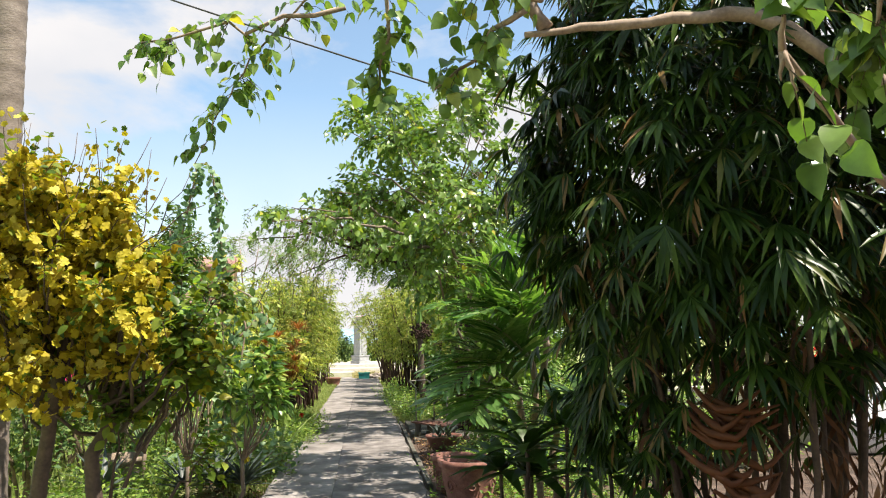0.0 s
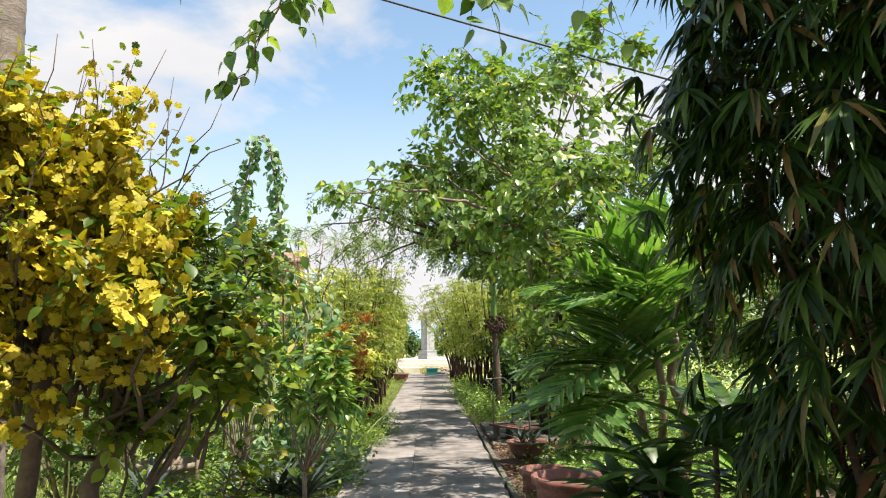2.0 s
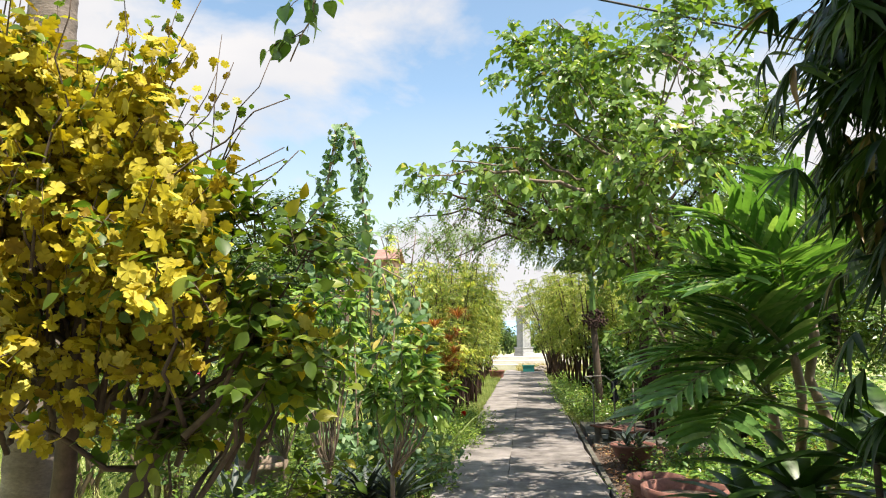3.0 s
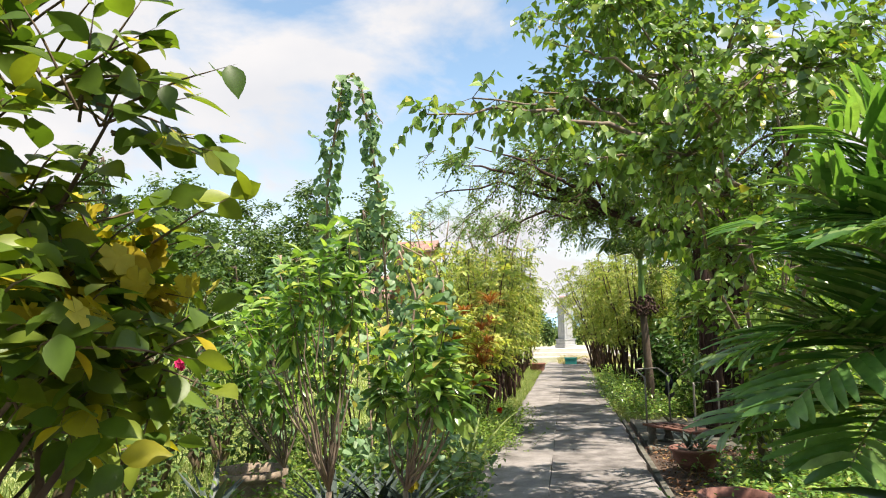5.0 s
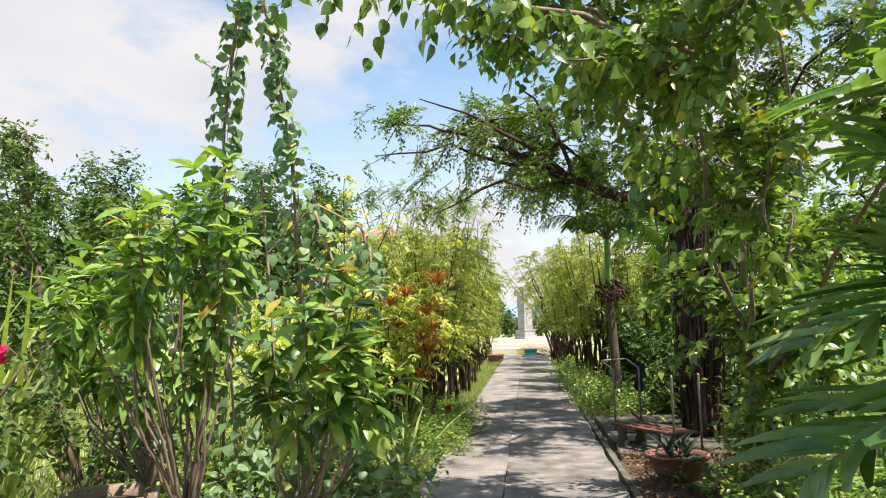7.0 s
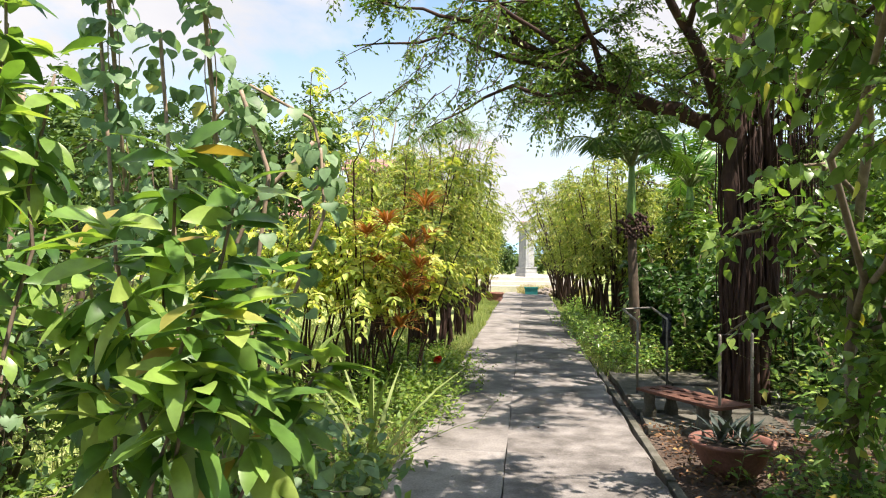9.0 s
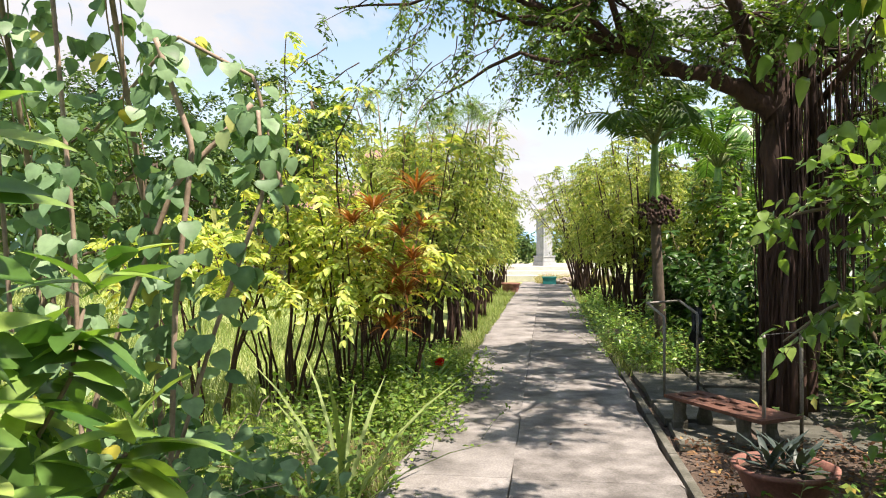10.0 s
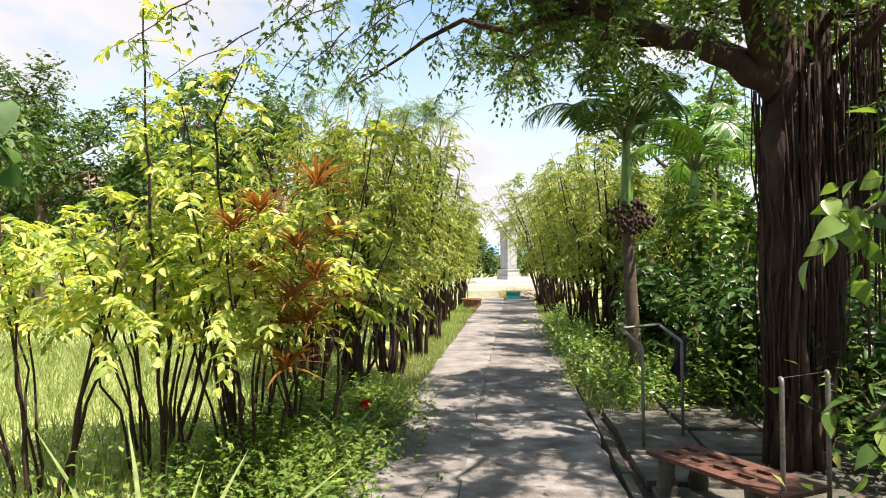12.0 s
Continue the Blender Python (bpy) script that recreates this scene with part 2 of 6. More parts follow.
GREYSTONE = surface_mat("grey_carved_stone", [(0.3, (0.28, 0.29, 0.30)), (0.6, (0.40, 0.41, 0.42)), (0.8, (0.50, 0.50, 0.50))], 3.0, 0.85, 0.5, 0.01)
PALESTONE = surface_mat("pale_terrace_stone", [(0.3, (0.5, 0.46, 0.40)), (0.7, (0.66, 0.62, 0.56))], 3.0, 0.85, 0.3, 0.006)
ROOF = surface_mat("red_roof_tile", [(0.3, (0.22, 0.11, 0.09)), (0.7, (0.36, 0.22, 0.18))], 2.0, 0.8, 0.4, 0.02)
PLASTER = surface_mat("cream_plaster", [(0.3, (0.56, 0.46, 0.32)), (0.7, (0.72, 0.63, 0.48))], 2.0, 0.85, 0.2, 0.004)
WHITEPAINT = surface_mat("white_gloss_tub", [(0.3, (0.66, 0.66, 0.65)), (0.7, (0.80, 0.80, 0.79))], 3.0, 0.35, 0.1, 0.003)
HOUSEWALL = surface_mat("pale_house_wall", [(0.3, (0.36, 0.35, 0.33)), (0.7, (0.5, 0.49, 0.46))], 1.0, 0.85, 0.2, 0.01)
BRICKWALL = surface_mat("brown_brickwork", [(0.3, (0.26, 0.14, 0.10)), (0.7, (0.40, 0.24, 0.18))], 4.0, 0.9, 0.4, 0.01)
DARKGLASS = surface_mat("dark_window", [(0.3, (0.03, 0.035, 0.04)), (0.7, (0.06, 0.07, 0.08))], 2.0, 0.15, 0.02, 0.001)
TEAL = surface_mat("teal_plastic", [(0.3, (0.02, 0.22, 0.22)), (0.7, (0.04, 0.32, 0.31))], 4.0, 0.5, 0.1, 0.002)
CABLE = surface_mat("black_cable", [(0.3, (0.02, 0.02, 0.02)), (0.7, (0.035, 0.035, 0.035))], 10.0, 0.6, 0.1, 0.001)
# blue of the distant haze is put into the hill colour
HILL = surface_mat("hazy_blue_hill", [(0.3, (0.20, 0.36, 0.52)), (0.7, (0.27, 0.44, 0.60))], 0.01, 1.0, 0.0, 0.1, 0.05)
RUBBLE = surface_mat("rubble_stone", [(0.3, (0.22, 0.17, 0.14)), (0.7, (0.46, 0.40, 0.34))], 5.0, 0.9, 0.5, 0.01, vary=0.3)
NETTING = surface_mat("dark_cloth", [(0.3, (0.012, 0.012, 0.016)), (0.7, (0.03, 0.03, 0.036))], 12.0, 0.85, 0.4, 0.01)

# ---------------------------------------------------------------- mesh tools


class Geo:
    """Collects vertices and faces of one mesh."""

    def __init__(self):
        self.v, self.f, self.n = [], {3: [], 4: []}, 0

    def add(self, verts, faces):
        verts = np.asarray(verts, dtype=np.float64).reshape(-1, 3)
        faces = np.asarray(faces, dtype=np.int64)
        self.v.append(verts)
        self.f[faces.shape[1]].append(faces + self.n)
        self.n += len(verts)

    def more(self, faces, first):
        faces = np.asarray(faces, dtype=np.int64)
        self.f[faces.shape[1]].append(faces + first)

    def mesh(self, name, mat, smooth=True):
        me = bpy.data.meshes.new(name)
        v = np.concatenate(self.v)
        tri = np.concatenate(self.f[3]) if self.f[3] else np.zeros((0, 3), np.int64)
        quad = np.concatenate(self.f[4]) if self.f[4] else np.zeros((0, 4), np.int64)
        me.vertices.add(len(v))
        me.vertices.foreach_set("co", v.astype(np.float32).ravel())
        me.loops.add(tri.size + quad.size)
        me.loops.foreach_set("vertex_index", np.concatenate([tri.ravel(), quad.ravel()]).astype(np.int32))
        me.polygons.add(len(tri) + len(quad))
        starts = np.concatenate([np.arange(len(tri)) * 3, tri.size + np.arange(len(quad)) * 4])
        me.polygons.foreach_set("loop_start", starts.astype(np.int32))
        me.polygons.foreach_set("use_smooth", np.full(len(starts), smooth))
        me.materials.append(mat)
        me.update(calc_edges=True)
        me.validate()
        return me


def unit(a):
    return a / np.maximum(np.linalg.norm(a, axis=-1, keepdims=True), 1e-9)


def tube(geo, pts, radii, sides=7):
    """A tapered round tube along a line of points, its ends closed to points."""
    pts = np.asarray(pts, float)
    radii = np.broadcast_to(np.asarray(radii, float), (len(pts),))
    tang = unit(np.gradient(pts, axis=0))
    ref = np.array([0.31, 0.95, 0.05]) if abs(tang[0][2]) > 0.7 else np.array([0.05, 0.05, 1.0])
    a = unit(np.cross(tang, ref))
    b = np.cross(tang, a)
    ang = np.linspace(0, 2 * np.pi, sides, endpoint=False)
    ring = pts[:, None, :] + radii[:, None, None] * (np.cos(ang)[None, :, None] * a[:, None, :] + np.sin(ang)[None, :, None] * b[:, None, :])
    k = len(pts)
    idx = np.arange(k * sides).reshape(k, sides)
    nxt = np.roll(idx, -1, axis=1)
    quads = np.stack([idx[:-1], nxt[:-1], nxt[1:], idx[1:]], axis=-1).reshape(-1, 4)
    first = geo.n
    geo.add(np.concatenate([ring.reshape(-1, 3), pts[:1], pts[-1:]]), quads)
    caps = [(nxt[0, i], idx[0, i], k * sides) for i in range(sides)] + [(idx[-1, i], nxt[-1, i], k * sides + 1) for i in range(sides)]
    geo.more(caps, first)


def bend(rng, a, b, steps=6, wobble=0.06, sag=0.0):
    """A slightly crooked line from a to b."""
    a, b = np.asarray(a, float), np.asarray(b, float)
    s = np.linspace(0, 1, steps)[:, None]
    p = a + (b - a) * s
    w = rng.normal(0, wobble, (steps, 3)) * np.sin(s * np.pi) * np.linalg.norm(b - a) * 0.6
    p = p + w
    p[:, 2] += sag * 4 * (s * (1 - s))[:, 0]
    return p


# leaf shapes: x along the blade, y across, droop along the length, fold across the width
def blade_shape(profile, fold=0.12, droop=0.18):
    v, f = [], []
    for x, w in profile:
        z = -droop * x * x
        v += [(x, 0, z, 0), (x, w, z, fold * w), (x, -w, z, fold * w)]
    for i in range(len(profile) - 1):
        a, b = 3 * i, 3 * i + 3
        f += [(a, b, b + 1, a + 1), (a, a + 2, b + 2, b)]
    return np.array(v, float), np.array(f)


OVATE = blade_shape([(0, 0.03), (0.28, 0.42), (0.62, 0.40), (1.0, 0.015)], 0.3, 0.16)
BROAD = blade_shape([(0, 0.03), (0.12, 0.24), (0.28, 0.42), (0.45, 0.46), (0.62, 0.40), (0.8, 0.24), (0.92, 0.09), (1.0, 0.01)], 0.3, 0.16)
HEART = blade_shape([(0.03, 0.05), (-0.02, 0.28), (0.12, 0.47), (0.32, 0.49), (0.58, 0.36), (0.82, 0.15), (1.0, 0.01)], 0.22, 0.18)
LANCE = blade_shape([(0, 0.10), (0.25, 0.5), (0.6, 0.38), (1.0, 0.02)], 0.3, 0.30)
LONG = blade_shape([(0, 0.04), (0.14, 0.20), (0.32, 0.40), (0.5, 0.49), (0.68, 0.46), (0.84, 0.30), (0.94, 0.14), (1.0, 0.01)], 0.22, 0.32)
ROUND = blade_shape([(0.02, 0.05), (-0.04, 0.26), (0.06, 0.43), (0.25, 0.52), (0.5, 0.48), (0.74, 0.3), (0.92, 0.1), (1.0, 0.01)], 0.16, 0.2)
FROND_LEAF = blade_shape([(0, 0.12), (0.2, 0.42), (0.5, 0.5), (0.8, 0.44), (1.0, 0.16)], 0.3, 0.22)
PLAIN = (np.array([(0, 0, 0, 0), (0.42, 0.42, -0.03, 0.12), (1, 0, -0.16, 0), (0.42, -0.42, -0.03, 0.12), (0.5, 0, -0.04, 0)], float), np.array([(0, 4, 1), (4, 2, 1), (0, 3, 4), (4, 3, 2)]))
STRAP = blade_shape([(0, 0.25), (0.25, 0.5), (0.5, 0.5), (0.75, 0.36), (1.0, 0.02)], 0.25, 0.55)
SMALL = (np.array([(0, 0, 0, 0), (0.45, 0.42, 0, 0.1), (1, 0, -0.08, 0), (0.45, -0.42, 0, 0.1)], float), np.array([(0, 2, 1), (0, 3, 2)]))
GRASS = (np.array([(0, 0.5, 0, 0), (0, -0.5, 0, 0), (0.5, 0.4, 0, 0), (0.5, -0.4, 0, 0), (1, 0, -0.25, 0)], float), np.array([(0, 1, 3), (0, 3, 2), (2, 3, 4)]))


def flower_shape():
    v, f = [(0, 0, 0, 0)], []
    for k in range(5):
        a = 2 * math.pi * k / 5
        for da, r, z in ((-0.66, 0.36, 0.10), (-0.36, 0.53, 0.05), (0.36, 0.53, 0.09), (0.66, 0.36, 0.14)):
            v.append((r * math.cos(a + da), r * math.sin(a + da), 0, z))
        i = 1 + 4 * k
        f += [(0, i, i + 1), (0, i + 1, i + 2), (0, i + 2, i + 3)]
    return np.array(v, float), np.array(f)


FLOWER = flower_shape()


def scatter(geo, shape, pos, along, up, length, width):
    """Lays copies of a leaf shape at pos, pointing along, facing up."""
    tv, tf = shape
    pos, along = np.asarray(pos, float), unit(np.asarray(along, float))
    n = len(pos)
    if n == 0:
        return
    side = unit(np.cross(np.asarray(up, float), along))
    nor = np.cross(along, side)
    length = np.broadcast_to(np.asarray(length, float), (n,))[:, None, None]
    width = np.broadcast_to(np.asarray(width, float), (n,))[:, None, None]
    v = pos[:, None, :] + along[:, None, :] * tv[None, :, 0:1] * length + side[:, None, :] * tv[None, :, 1:2] * width + nor[:, None, :] * (tv[None, :, 2:3] * length + tv[None, :, 3:4] * width)
    f = tf[None, :, :] + (np.arange(n) * len(tv))[:, None, None]
    geo.add(v.reshape(-1, 3), f.reshape(-1, tf.shape[1]))


def in_ball(rng, n, shell=0.35):
    d = unit(rng.normal(size=(n, 3)))
    r = rng.uniform(shell ** 3, 1, n) ** (1 / 3)
    return d * r[:, None]


def thin_twigs(geo, a, b, c, r):
    """Many thin three-sided twigs, each through three points."""
    n = len(a)
    if n == 0:
        return
    t = unit(c - a)
    s = unit(np.cross(t, np.array([0.3, 0.2, 0.93])))
    u = np.cross(t, s)
    v = np.zeros((n, 7, 3))
    for k in range(3):
        off = math.cos(2.1 * k) * s + math.sin(2.1 * k) * u
        v[:, k] = a + off * r
        v[:, 3 + k] = b + off * r * 0.7
    v[:, 6] = c
    q = np.array([(0, 1, 4, 3), (1, 2, 5, 4), (2, 0, 3, 5)])
    tr = np.array([(3, 4, 6), (4, 5, 6), (5, 3, 6)])
    base = (np.arange(n) * 7)[:, None, None]
    first = geo.n
    geo.add(v.reshape(-1, 3), (q[None] + base).reshape(-1, 4))
    geo.more((tr[None] + base).reshape(-1, 3), first)


def leafy_twigs(rng, leaves, twigs, start, heading, length, count, shape, size, ratio, droop=0.4, hang=0.5, flat=0.6, pair=False, sag=0.35, thick=0.003):
    """Twigs from start along heading, each with leaves along it. hang: how far the leaves turn downwards."""
    n = len(start)
    heading = unit(heading)
    length = np.broadcast_to(np.asarray(length, float), (n,))
    down = np.array([0, 0, -1.0])

    def at(s):
        return start + heading * (length * s)[:, None] + down * (sag * length * s * s)[:, None]
    if twigs is not None:
        thin_twigs(twigs, at(np.zeros(n)), at(np.full(n, 0.55)), at(np.ones(n)), thick)
    side0 = unit(np.cross(heading, np.array([0.0, 0.0, 1.0])) + 1e-6)
    P, A, U, L = [], [], [], []
    for k in range(count):
        s = (k + 0.6 + rng.uniform(-0.3, 0.3, n)) / count
        s = np.clip(s * 0.88 + 0.12, 0.05, 1.0)
        p = at(s)
        turns = ([1, -1] if pair else [1 if k % 2 else -1])
        for sg in turns:
            spread = 0.9 if k < count - 1 else 0.2
            d = heading * 0.55 + side0 * sg * spread + rng.normal(0, 0.28, (n, 3)) + down * hang
            P.append(p)
            A.append(d)
            U.append(np.array([0, 0, 1.0]) * flat + rng.normal(0, 0.35, (n, 3)) + heading * 0.3)
            L.append(size * rng.uniform(0.65, 1.2, n))
    L = np.concatenate(L)
    scatter(leaves, shape, np.concatenate(P), np.concatenate(A), np.concatenate(U), L, L * ratio)


def thing(name, place, label, category, group="", kind=""):
    ob = new(name)
    ob.empty_display_size = 0.1
    ob.matrix_world = pose(*place)
    return tagged(ob, label, category, group, kind)


def part(name, geo, mat, parent, label="", smooth=True, kind=""):
    me = geo.mesh(name, mat, smooth)
    if parent is not None:
        origin = PLACE.get(parent.name, (0, 0, 0))
        me.transform(Matrix.Translation(-Vector(origin)))
    ob = new(name, me)
    if parent is not None:
        ob.parent = parent
        PLACE[ob.name] = origin
    return tagged(ob, label, "", "", kind)


PLACE = {}


def plant(name, base, label, category, group="", kind=""):
    ob = thing(name, base, label, category, group, kind)
    PLACE[ob.name] = tuple(base)
    return ob


def box(geo, lo, hi, m=None, edge=0.0):
    """A box with chamfered edges."""
    bm = bmesh.new()
    bmesh.ops.create_cube(bm, size=1.0)
    size = [hi[i] - lo[i] for i in range(3)]
    for v in bm.verts:
        v.co = Vector([lo[i] + (v.co[i] + 0.5) * size[i] for i in range(3)])
    if edge:
        bmesh.ops.bevel(bm, geom=list(bm.edges), offset=edge, segments=2, profile=0.6, affect="EDGES")
    if m is not None:
        bm.transform(m)
    absorb(geo, bm)


def absorb(geo, bm):
    bmesh.ops.triangulate(bm, faces=[f for f in bm.faces if len(f.verts) > 4])
    bm.verts.index_update()
    first = geo.n
    v = np.array([tuple(x.co) for x in bm.verts])
    tri = [[x.index for x in f.verts] for f in bm.faces if len(f.verts) == 3]
    quad = [[x.index for x in f.verts] for f in bm.faces if len(f.verts) == 4]
    geo.v.append(v)
    geo.n += len(v)
    if tri:
        geo.more(tri, first)
    if quad:
        geo.more(quad, first)
    bm.free()


def lathe(geo, profile, centre, segs=28, wave=0.0, square=0.0):
    """Turns a profile of (radius, z) about an upright axis; wave scallops the wall."""
    ang = np.linspace(0, 2 * np.pi, segs, endpoint=False)
    k = len(profile)
    sq = 1.0 / np.maximum(np.abs(np.cos(ang)), np.abs(np.sin(ang)))
    shape = 1 + square * (sq - 1) + wave * np.cos(8 * ang)
    v = np.array([[(centre[0] + r * s * np.cos(a), centre[1] + r * s * np.sin(a), centre[2] + z) for a, s in zip(ang, shape)] for r, z in profile])
    idx = np.arange(k * segs).reshape(k, segs)
    nxt = np.roll(idx, -1, axis=1)
    geo.add(v.reshape(-1, 3), np.stack([idx[:-1], nxt[:-1], nxt[1:], idx[1:]], axis=-1).reshape(-1, 4))


def R(seed):
    return np.random.default_rng(seed)

# ---------------------------------------------------------------- ground and path
def ground_material():
    m, nt, bsdf = material("garden_ground")
    tc = nt.nodes.new("ShaderNodeTexCoord")
    sep = nt.nodes.new("ShaderNodeSeparateXYZ")
    nt.links.new(tc.outputs["Object"], sep.inputs[0])
    big, mid, small = noise_node(nt, 0.9, 6.0), noise_node(nt, 6.0, 7.0), noise_node(nt, 45.0, 6.0)
    lawn = ramp_node(nt, [(0.3, (0.24, 0.30, 0.08)), (0.55, (0.33, 0.38, 0.13)), (0.75, (0.45, 0.44, 0.2))])
    nt.links.new(mid.outputs["Fac"], lawn.inputs["Fac"])
    soil = ramp_node(nt, [(0.3, (0.045, 0.03, 0.021)), (0.55, (0.10, 0.066, 0.047)), (0.75, (0.18, 0.13, 0.10))])
    nt.links.new(mid.outputs["Fac"], soil.inputs["Fac"])
    add = nt.nodes.new("ShaderNodeMath")
    add.operation = "MULTIPLY_ADD"
    add.inputs[1].default_value, add.inputs[2].default_value = 1.6, -0.8
    nt.links.new(big.outputs["Fac"], add.inputs[0])
    edge = nt.nodes.new("ShaderNodeMath")
    edge.operation = "ADD"
    nt.links.new(sep.outputs["X"], edge.inputs[0])
    nt.links.new(add.outputs[0], edge.inputs[1])
    rng_node = nt.nodes.new("ShaderNodeMapRange")
    rng_node.inputs["From Min"].default_value, rng_node.inputs["From Max"].default_value = -2.3, -1.3
    nt.links.new(edge.outputs[0], rng_node.inputs["Value"])
    far = nt.nodes.new("ShaderNodeMapRange")
    far.inputs["From Min"].default_value, far.inputs["From Max"].default_value = 22.0, 17.0
    nt.links.new(sep.outputs["Y"], far.inputs["Value"])
    both = nt.nodes.new("ShaderNodeMath")
    both.operation = "MULTIPLY"
    nt.links.new(rng_node.outputs[0], both.inputs[0])
    nt.links.new(far.outputs[0], both.inputs[1])
    col = mixer(nt, "MIX", both.outputs[0], lawn.outputs["Color"], soil.outputs["Color"])
    g = ramp_node(nt, [(0.3, (0.7, 0.7, 0.7)), (0.7, (1.2, 1.2, 1.2))])
    nt.links.new(small.outputs["Fac"], g.inputs["Fac"])
    nt.links.new(mixer(nt, "MULTIPLY", 1.0, col, g.outputs["Color"]), bsdf.inputs["Base Color"])
    bsdf.inputs["Roughness"].default_value = 0.95
    bump(nt, bsdf, small.outputs["Fac"], 0.8, 0.03)
    return m


def build_ground():
    xs = np.concatenate([[-2500, -900, -300, -120, -60, -30, -18], np.arange(-12, 12.01, 0.3), [18, 30, 60, 120, 300, 900, 2500]])
    ys = np.concatenate([[-2500, -600, -120, -30, -12], np.arange(-6, 46.01, 0.4), [52, 70, 110, 200, 500, 1200, 3000]])
    X, Y = np.meshgrid(xs, ys, indexing="ij")
    Z = np.array([[0.05 * noise.noise((x * 0.6, y * 0.6, 0)) + 0.02 * noise.noise((x * 2.3, y * 2.3, 4)) if abs(x) < 15 and -8 < y < 50 else 0.0 for y in ys] for x in xs])
    near = np.clip((np.abs(X) - 0.95) / 1.0, 0, 1)
    Z = -0.055 + Z * near - 0.04 * (1 - near)
    nx, ny = len(xs), len(ys)
    idx = np.arange(nx * ny).reshape(nx, ny)
    g = Geo()
    g.add(np.stack([X, Y, Z], -1), np.stack([idx[:-1, :-1], idx[1:, :-1], idx[1:, 1:], idx[:-1, 1:]], -1).reshape(-1, 4))
    ob = new("ground", g.mesh("ground", ground_material()))
    tagged(ob, "grassy garden ground turning to bare leaf-strewn soil", "ground", kind="structure")


build_ground()


SEAM = -0.14


def build_path():
    path = thing("path", (0, 0, 0), "grey concrete garden path cast in worn slabs", "path", kind="structure")
    rng = R(3)
    y = -7.0
    while y < 34.0:
        step = 3.6
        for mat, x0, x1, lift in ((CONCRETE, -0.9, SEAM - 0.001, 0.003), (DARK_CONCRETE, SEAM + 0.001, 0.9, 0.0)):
            g = Geo()
            n = 12
            ys = np.linspace(y + 0.002, y + step - 0.002, n + 1)
            top, bot = lift, -0.15
            rows = []
            for yy in ys:
                a, r = (0.018 * rng.normal(), 0.003 * rng.normal()) if x0 < -0.5 else (0.003 * rng.normal(), 0.018 * rng.normal())
                inner = 0.004
                lo, hi = (0.03, inner) if x0 < -0.5 else (inner, 0.03)
                rows += [(x0 - 0.2 * lo + a, yy, bot), (x0 + a, yy, top - 0.7 * lo - abs(a) * 0.3), (x0 + lo + a, yy, top), (x1 - hi + r, yy, top), (x1 + r, yy, top - 0.7 * hi - abs(r) * 0.3), (x1 + 0.2 * hi + r, yy, bot)]
            q = []
            for i in range(n):
                for j in range(5):
                    k0 = i * 6 + j
                    q.append((k0, k0 + 6, k0 + 7, k0 + 1))
            g.add(rows, q)
            for e in (0, n):
                k0 = e * 6
                g.more([(k0, k0 + 1, k0 + 4, k0 + 5), (k0 + 1, k0 + 2, k0 + 3, k0 + 4)], 0)
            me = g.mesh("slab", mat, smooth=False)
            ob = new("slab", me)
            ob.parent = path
        y += step
    # narrow concrete kerb strip, beyond a dark gap
    y = 8.2
    while y < 16.5:
        g = Geo()
        box(g, (0.935, y, -0.12), (1.0, y + 1.18, -0.03 + 0.006 * rng.normal()), None, 0.012)
        ob = new("kerb_strip", g.mesh("kerb_strip", SLABSTONE, False))
        ob.parent = path
        y += 1.2


build_path()


def build_slabs():
    floor = thing("side_paving", (0, 0, 0), "mossy stone slabs laid loosely beside the path", "paving", kind="structure")
    rng = R(8)
    for i in range(3):
        for j in range(6):
            x0, y0 = 1.06 + 0.62 * i, 12.0 + 0.75 * j
            g = Geo()
            m = Matrix.Translation((x0 + 0.3, y0 + 0.36, 0)) @ Matrix.Rotation(rng.normal(0, 0.03), 4, "Z") @ Matrix.Rotation(rng.normal(0, 0.012), 4, "X")
            box(g, (-0.29, -0.35, -0.09), (0.29, 0.35, -0.02 + rng.normal(0, 0.006)), m, 0.01)
            ob = new("paving_slab", g.mesh("paving_slab", SLABSTONE, False))
            ob.parent = floor


build_slabs()

# ---------------------------------------------------------------- trees and shrubs


